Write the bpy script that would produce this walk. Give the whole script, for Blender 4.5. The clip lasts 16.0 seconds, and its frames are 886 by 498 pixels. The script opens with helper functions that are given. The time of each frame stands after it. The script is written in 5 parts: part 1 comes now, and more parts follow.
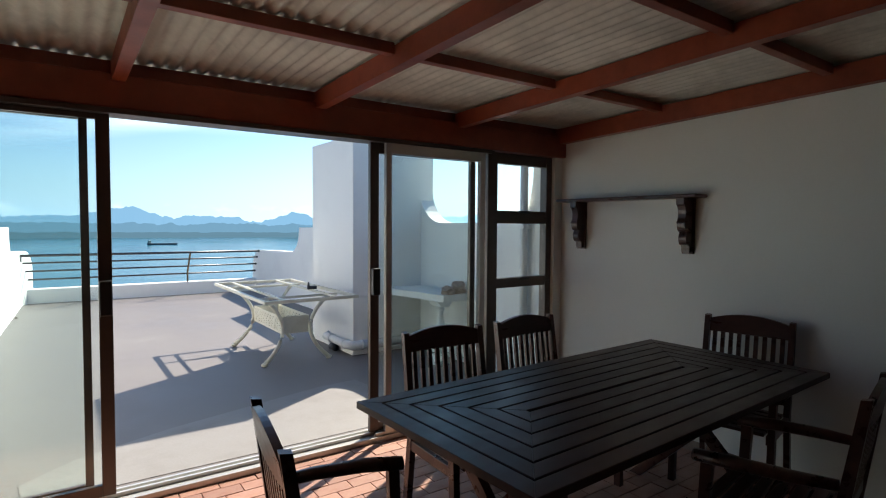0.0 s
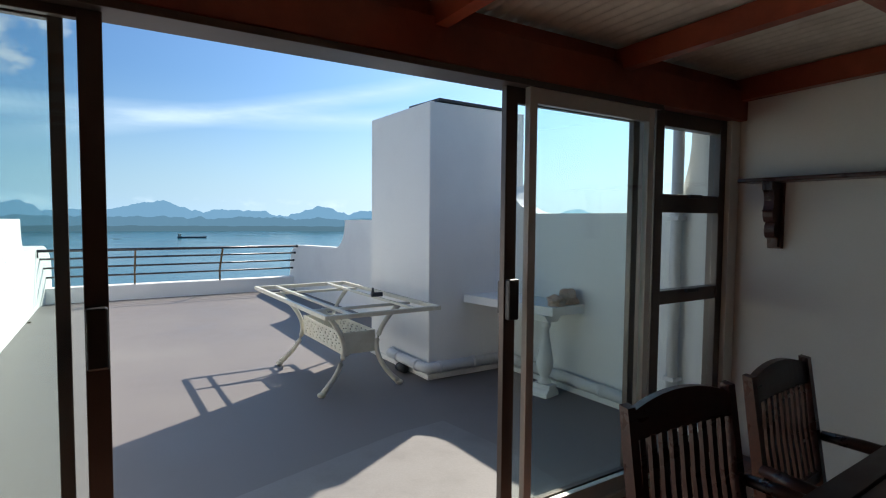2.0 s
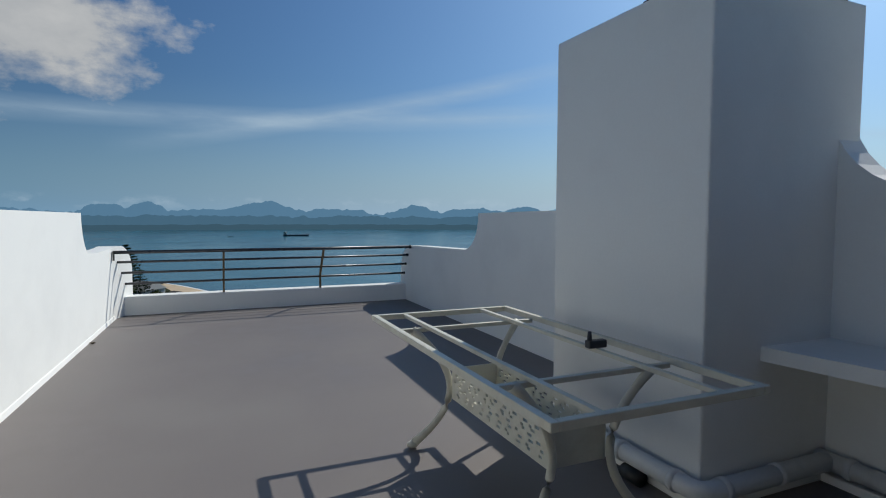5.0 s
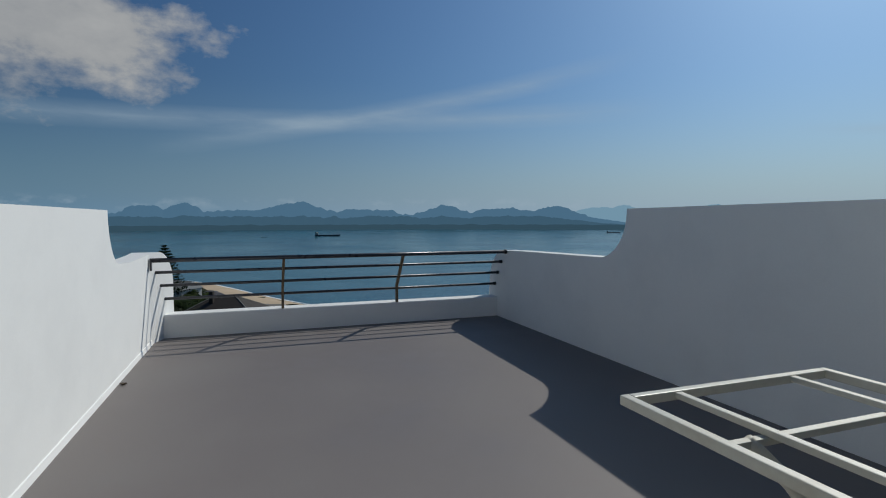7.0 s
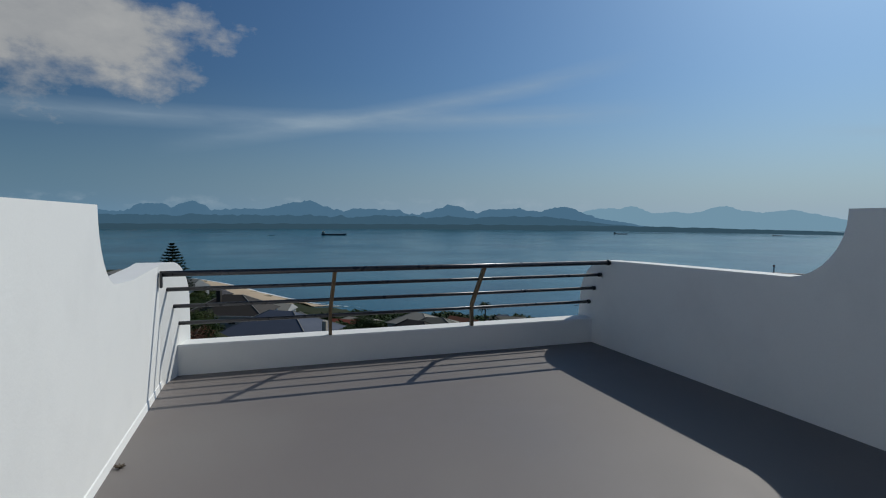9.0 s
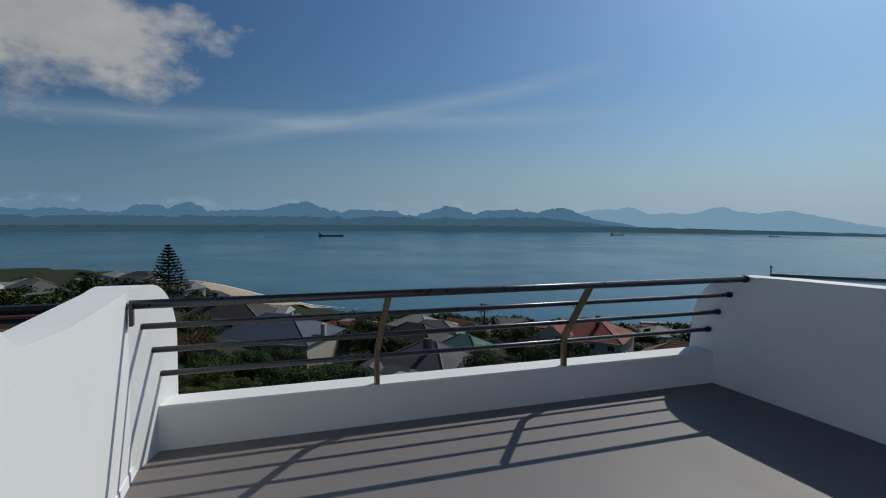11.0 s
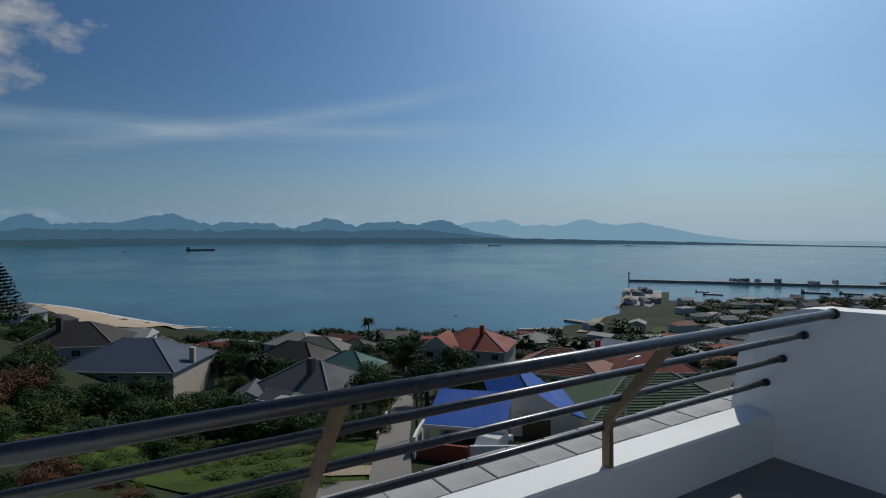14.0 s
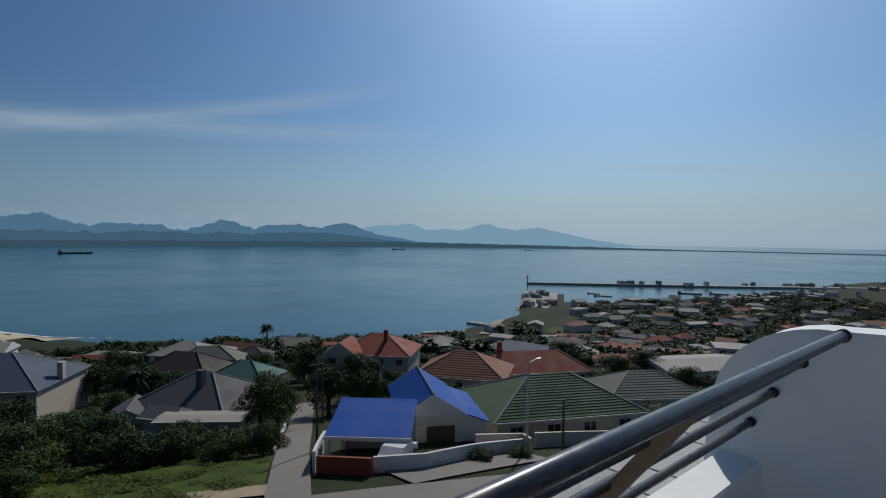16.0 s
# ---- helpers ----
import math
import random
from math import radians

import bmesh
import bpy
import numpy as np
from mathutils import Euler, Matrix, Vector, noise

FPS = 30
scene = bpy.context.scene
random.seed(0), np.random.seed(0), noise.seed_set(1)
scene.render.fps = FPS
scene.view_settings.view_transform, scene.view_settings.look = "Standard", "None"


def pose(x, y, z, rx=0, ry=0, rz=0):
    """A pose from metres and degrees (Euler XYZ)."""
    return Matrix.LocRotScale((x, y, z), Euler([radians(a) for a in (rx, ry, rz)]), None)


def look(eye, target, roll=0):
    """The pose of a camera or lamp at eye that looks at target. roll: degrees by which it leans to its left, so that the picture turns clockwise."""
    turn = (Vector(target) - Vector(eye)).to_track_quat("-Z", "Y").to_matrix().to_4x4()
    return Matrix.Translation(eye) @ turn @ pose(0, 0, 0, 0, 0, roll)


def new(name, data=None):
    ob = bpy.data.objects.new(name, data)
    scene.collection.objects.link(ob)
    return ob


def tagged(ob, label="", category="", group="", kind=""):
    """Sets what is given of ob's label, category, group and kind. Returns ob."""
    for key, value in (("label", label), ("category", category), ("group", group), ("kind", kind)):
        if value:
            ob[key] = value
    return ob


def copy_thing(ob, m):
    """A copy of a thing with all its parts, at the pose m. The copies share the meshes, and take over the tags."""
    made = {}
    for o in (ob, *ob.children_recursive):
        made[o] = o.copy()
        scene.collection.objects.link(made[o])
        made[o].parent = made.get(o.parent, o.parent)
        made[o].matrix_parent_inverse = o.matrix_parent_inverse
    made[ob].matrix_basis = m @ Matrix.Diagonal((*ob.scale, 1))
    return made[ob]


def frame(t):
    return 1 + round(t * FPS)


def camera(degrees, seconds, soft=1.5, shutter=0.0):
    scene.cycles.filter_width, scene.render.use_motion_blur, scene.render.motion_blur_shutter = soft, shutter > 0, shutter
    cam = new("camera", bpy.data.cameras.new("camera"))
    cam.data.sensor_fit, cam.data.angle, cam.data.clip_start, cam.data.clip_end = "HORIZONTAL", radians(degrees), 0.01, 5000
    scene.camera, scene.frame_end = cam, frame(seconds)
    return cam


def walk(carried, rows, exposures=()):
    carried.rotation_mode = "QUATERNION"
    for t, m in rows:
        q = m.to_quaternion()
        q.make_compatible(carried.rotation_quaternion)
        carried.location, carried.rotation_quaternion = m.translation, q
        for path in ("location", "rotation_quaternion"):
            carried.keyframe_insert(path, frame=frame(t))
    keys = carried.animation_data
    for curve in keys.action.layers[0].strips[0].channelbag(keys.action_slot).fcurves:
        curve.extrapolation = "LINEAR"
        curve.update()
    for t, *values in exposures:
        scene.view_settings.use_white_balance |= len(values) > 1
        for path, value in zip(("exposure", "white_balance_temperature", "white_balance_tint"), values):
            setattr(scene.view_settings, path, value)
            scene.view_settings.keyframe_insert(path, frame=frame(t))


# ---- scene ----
cam = camera(78.0, 16.0, soft=1.1)
PATH = [
    (0, (0.523, -0.089, 1.532), (1.679, 1.541, 1.444), 0.4),
    (0.5, (0.54, 0.256, 1.512), (1.678, 1.897, 1.417), 0.4),
    (1, (0.608, 0.677, 1.497), (1.725, 2.334, 1.399), 0.7),
    (1.5, (0.664, 1.082, 1.501), (1.753, 2.756, 1.395), 0.4),
    (2, (0.731, 1.414, 1.497), (1.814, 3.092, 1.387), 0.5),
    (2.5, (0.816, 1.827, 1.482), (1.893, 3.508, 1.37), 0.5),
    (3, (0.926, 2.213, 1.481), (1.988, 3.904, 1.367), 0.5),
    (3.5, (1.048, 2.622, 1.457), (2.076, 4.333, 1.342), 0.5),
    (4, (1.127, 3.004, 1.447), (2.065, 4.766, 1.326), 0.3),
    (4.5, (1.165, 3.396, 1.429), (2.02, 5.2, 1.312), 0.4),
    (5, (1.193, 3.829, 1.422), (1.98, 5.664, 1.303), 0.2),
    (7.5, (0.851, 6.204, 1.393), (1.526, 8.083, 1.273), 0.3),
    (8, (0.77, 6.628, 1.417), (1.436, 8.51, 1.295), 0.7),
    (8.5, (0.721, 7.071, 1.412), (1.387, 8.953, 1.29), 0.7),
    (9, (0.681, 7.495, 1.398), (1.347, 9.377, 1.278), 0.4),
    (11.5, (0.556, 9.468, 1.387), (1.24, 11.344, 1.274), 0.4),
    (12, (0.539, 9.767, 1.403), (1.267, 11.627, 1.302), 0.4),
    (12.5, (0.566, 10.101, 1.395), (1.379, 11.926, 1.306), 0.5),
    (13, (0.618, 10.385, 1.384), (1.497, 12.179, 1.302), 0.5),
    (13.5, (0.679, 10.685, 1.389), (1.658, 12.428, 1.314), 0.4),
    (14, (0.832, 10.951, 1.379), (1.895, 12.644, 1.309), 0.1),
    (14.5, (0.925, 11.178, 1.364), (2.048, 12.832, 1.297), 0.4),
    (15, (1.044, 11.4, 1.36), (2.242, 13.0, 1.3), 0.5),
    (15.5, (1.278, 11.612, 1.343), (2.562, 13.144, 1.286), 0.6),
    (16, (1.407, 11.771, 1.339), (2.748, 13.254, 1.285), 0.6),
]
walk(cam, [(t, look(eye, target, roll)) for t, eye, target, roll in PATH], exposures=[(0, 1.1, 6750, 10), (1.5, 0.75, 6700, 10), (2.5, 0.45, 6450, 9), (3.5, 0.02, 6320, 9), (5, -0.5, 6250, 8), (7.5, -0.92, 6240, 8), (12, -0.87, 6240, 8), (16, -0.84, 6240, 10)])

# ---- light and sky ----
SUN = Vector((1.01, 0.58, 1.0)).normalized()
sun = new("sun", bpy.data.lights.new("sun", "SUN"))
sun.data.energy, sun.data.angle, sun.data.color = 4.7, radians(0.55), (1.0, 0.94, 0.85)
sun.matrix_world = look((30, 30, 60), Vector((30, 30, 60)) - SUN)

world = bpy.data.worlds.new("sky")
scene.world = world
world.use_nodes = True


def link_nodes(tree):
    def add(kind, inputs=None, **props):
        n = tree.nodes.new(kind)
        for k, v in props.items():
            if k == "operation":
                n.operation = v
            elif k == "blend_type":
                n.blend_type = v
            elif k == "data_type":
                n.data_type = v
        for k, v in (inputs or {}).items():
            if isinstance(v, bpy.types.NodeSocket):
                tree.links.new(v, n.inputs[k])
            else:
                n.inputs[k].default_value = v
        return n
    return add


def make_sky():
    t = world.node_tree
    t.nodes.clear()
    add = link_nodes(t)
    sky = t.nodes.new("ShaderNodeTexSky")
    sky.sky_type = "NISHITA"
    sky.sun_disc = False
    sky.sun_elevation = math.asin(SUN.z)
    sky.sun_rotation = math.atan2(SUN.x, SUN.y)
    sky.air_density, sky.dust_density, sky.ozone_density, sky.altitude = 1.0, 1.6, 4.0, 80
    co = add("ShaderNodeTexCoord").outputs["Generated"]
    sep = add("ShaderNodeSeparateXYZ", {0: co})

    def m(op, a, b=0.0, c=0.0):
        return add("ShaderNodeMath", {0: a, 1: b, 2: c}, operation=op).outputs[0]

    az = m("ARCTAN2", sep.outputs[0], sep.outputs[1])
    el = m("ARCSINE", sep.outputs[2])
    flat = add("ShaderNodeCombineXYZ", {0: az, 1: el, 2: 0.0}).outputs[0]

    def puff(scale, detail, rough, stretch=(1, 1, 1)):
        mp = add("ShaderNodeVectorMath", {0: flat, 1: stretch}, operation="MULTIPLY")
        return add("ShaderNodeTexNoise", {"Vector": mp.outputs[0], "Scale": scale, "Detail": detail, "Roughness": rough}).outputs[0]

    def blob(a0, e0, wa, we):
        return m("SUBTRACT", 1.0, m("SQRT", m("ADD", m("POWER", m("DIVIDE", m("SUBTRACT", az, a0), wa), 2.0), m("POWER", m("DIVIDE", m("SUBTRACT", el, e0), we), 2.0))))

    n1 = puff(8.0, 8.0, 0.60, (1, 1.6, 1))
    cum = m("ADD", blob(radians(-16), radians(15.6), 0.27, 0.105), m("MULTIPLY", m("SUBTRACT", n1, 0.5), 2.4))
    cum = m("MULTIPLY", m("SMOOTH_MIN", m("MAXIMUM", m("MULTIPLY", m("SUBTRACT", cum, 0.06), 1.9), 0.0), 1.0, 0.2), 0.97)
    n2 = puff(9.0, 6.0, 0.6, (0.8, 4.0, 1))
    # two long thin streaks that cross
    def streak(a0, e0, slope, width, lo, hi):
        d = m("ABSOLUTE", m("SUBTRACT", m("SUBTRACT", el, e0), m("MULTIPLY", m("SUBTRACT", az, a0), slope)))
        s = m("MAXIMUM", m("SUBTRACT", 1.0, m("DIVIDE", d, width)), 0.0)
        ends = m("MULTIPLY", m("MINIMUM", m("MAXIMUM", m("MULTIPLY", m("SUBTRACT", az, lo), 5.0), 0.0), 1.0), m("MINIMUM", m("MAXIMUM", m("MULTIPLY", m("SUBTRACT", hi, az), 5.0), 0.0), 1.0))
        return m("MULTIPLY", m("MULTIPLY", s, ends), m("MULTIPLY", n2, 0.62))
    w1 = streak(radians(20.3), radians(11.6), 0.185, 0.022, -0.15, 0.70)
    w2 = streak(radians(5), radians(9.4), 0.028, 0.022, -0.5, 0.74)
    w3 = streak(radians(66), radians(6.4), -0.09, 0.012, 0.9, 1.8)
    low = m("MULTIPLY", m("MAXIMUM", m("SUBTRACT", 1.0, m("DIVIDE", m("ABSOLUTE", m("SUBTRACT", el, 0.022)), 0.014)), 0.0), m("MAXIMUM", m("MULTIPLY", m("SUBTRACT", puff(14.0, 5.0, 0.6, (1, 2, 1)), 0.52), 3.0), 0.0))
    wisp = m("ADD", m("ADD", w1, w2), m("ADD", w3, low))
    deep = add("ShaderNodeMix", {0: 1.0, 6: sky.outputs[0], 7: (0.57, 0.81, 1.0, 1)}, data_type="RGBA", blend_type="MULTIPLY")
    # a clear sky is deepest square to the sun and pales towards it
    toward = add("ShaderNodeVectorMath", {0: co, 1: tuple(SUN)}, operation="DOT_PRODUCT").outputs["Value"]
    phase = m("MULTIPLY_ADD", m("MULTIPLY", toward, toward), 0.42, 0.58)
    near_sun = m("MINIMUM", m("MAXIMUM", m("MULTIPLY_ADD", toward, 1.6, -0.35), 0.0), 1.0)
    air = add("ShaderNodeMix", {0: near_sun, 6: (3.6, 6.2, 8.7, 1), 7: (6.3, 7.9, 9.2, 1)}, data_type="RGBA")
    haze = m("MULTIPLY", m("POWER", m("MAXIMUM", m("SUBTRACT", 1.0, m("DIVIDE", m("ABSOLUTE", el), 0.24)), 0.0), 1.8), 0.92)
    clear = add("ShaderNodeMix", {0: haze, 6: deep.outputs[2], 7: air.outputs[2]}, data_type="RGBA")
    clear = add("ShaderNodeMix", {0: 1.0, 6: clear.outputs[2], 7: phase}, data_type="RGBA", blend_type="MULTIPLY")
    mix1 = add("ShaderNodeMix", {0: m("MINIMUM", wisp, 0.7), 6: clear.outputs[2], 7: (4.9, 6.0, 6.9, 1)}, data_type="RGBA")
    shade = add("ShaderNodeMix", {0: n1, 6: (3.0, 3.2, 3.5, 1), 7: (7.0, 6.8, 6.5, 1)}, data_type="RGBA")
    mix2 = add("ShaderNodeMix", {0: cum, 6: mix1.outputs[2], 7: shade.outputs[2]}, data_type="RGBA")
    bg = add("ShaderNodeBackground", {0: mix2.outputs[2], 1: 0.125})
    out = add("ShaderNodeOutputWorld")
    t.links.new(bg.outputs[0], out.inputs[0])


make_sky()


# ---- materials ----
def material(name, color, rough=0.6, metal=0.0, grain=40.0, vary=0.12, bump=0.1, stain=None, stain_scale=1.5, stain_amount=0.5, stretch=(1, 1, 1), spec=0.5, island=0.0, obj=0.0, dist=0.004):
    """Paint, plaster, wood or metal: base colour with grain, broad stains and fine relief."""
    mat = bpy.data.materials.new(name)
    mat.use_nodes = True
    t = mat.node_tree
    add = link_nodes(t)
    bsdf = t.nodes["Principled BSDF"]
    bsdf.inputs["Roughness"].default_value, bsdf.inputs["Metallic"].default_value = rough, metal
    bsdf.inputs["Specular IOR Level"].default_value = spec
    co = add("ShaderNodeTexCoord").outputs["Object"]
    mp = add("ShaderNodeVectorMath", {0: co, 1: stretch}, operation="MULTIPLY").outputs[0]
    n1 = add("ShaderNodeTexNoise", {"Vector": mp, "Scale": grain, "Detail": 6.0, "Roughness": 0.65})
    n2 = add("ShaderNodeTexNoise", {"Vector": mp, "Scale": stain_scale, "Detail": 5.0, "Roughness": 0.6})
    dark = tuple(c * (1 - vary) for c in color) + (1,)
    lite = tuple(min(1, c * (1 + vary)) for c in color) + (1,)
    mix = add("ShaderNodeMix", {0: n1.outputs[0], 6: dark, 7: lite}, data_type="RGBA")
    last = mix.outputs[2]
    if stain:
        f = add("ShaderNodeMapRange", {0: n2.outputs[0], 1: 0.48, 2: 0.72, 3: 0.0, 4: stain_amount})
        last = add("ShaderNodeMix", {0: f.outputs[0], 6: last, 7: (*stain, 1)}, data_type="RGBA").outputs[2]
    if island or obj:
        r = add("ShaderNodeNewGeometry").outputs["Random Per Island"] if island else add("ShaderNodeObjectInfo").outputs["Random"]
        a = island or obj
        v = add("ShaderNodeMapRange", {0: r, 1: 0.0, 2: 1.0, 3: 1 - a, 4: 1 + a})
        last = add("ShaderNodeHueSaturation", {"Value": v.outputs[0], "Color": last}).outputs[0]
    t.links.new(last, bsdf.inputs["Base Color"])
    rr = add("ShaderNodeMapRange", {0: n2.outputs[0], 1: 0.3, 2: 0.7, 3: max(0.02, rough - 0.1), 4: min(1, rough + 0.1)})
    t.links.new(rr.outputs[0], bsdf.inputs["Roughness"])
    if bump:
        b = add("ShaderNodeBump", {"Height": n1.outputs[0], "Strength": bump, "Distance": dist})
        t.links.new(b.outputs[0], bsdf.inputs["Normal"])
    return mat


def glass(name, tint):
    mat = bpy.data.materials.new(name)
    mat.use_nodes = True
    t = mat.node_tree
    t.nodes.clear()
    add = link_nodes(t)
    tr = add("ShaderNodeBsdfTransparent", {0: (*tint, 1)})
    gl = add("ShaderNodeBsdfGlossy", {0: (1, 1, 1, 1), "Roughness": 0.02})
    lw = add("ShaderNodeLayerWeight", {0: 0.5})
    p5 = add("ShaderNodeMath", {0: lw.outputs["Facing"], 1: 5.0}, operation="POWER")
    fr = add("ShaderNodeMath", {0: p5.outputs[0], 1: 0.75, 2: 0.03}, operation="MULTIPLY_ADD")
    mx = add("ShaderNodeMixShader", {0: fr.outputs[0], 1: tr.outputs[0], 2: gl.outputs[0]})
    out = add("ShaderNodeOutputMaterial")
    t.links.new(mx.outputs[0], out.inputs[0])
    return mat


def haze_glow_material(name, color, glow):
    """Distant land: emission in the material imitates the haze of scattered air before it."""
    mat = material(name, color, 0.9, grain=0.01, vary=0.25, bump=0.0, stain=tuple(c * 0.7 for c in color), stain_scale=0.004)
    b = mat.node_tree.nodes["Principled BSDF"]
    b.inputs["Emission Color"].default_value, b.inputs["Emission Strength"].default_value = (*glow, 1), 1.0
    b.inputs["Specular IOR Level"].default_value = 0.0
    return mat


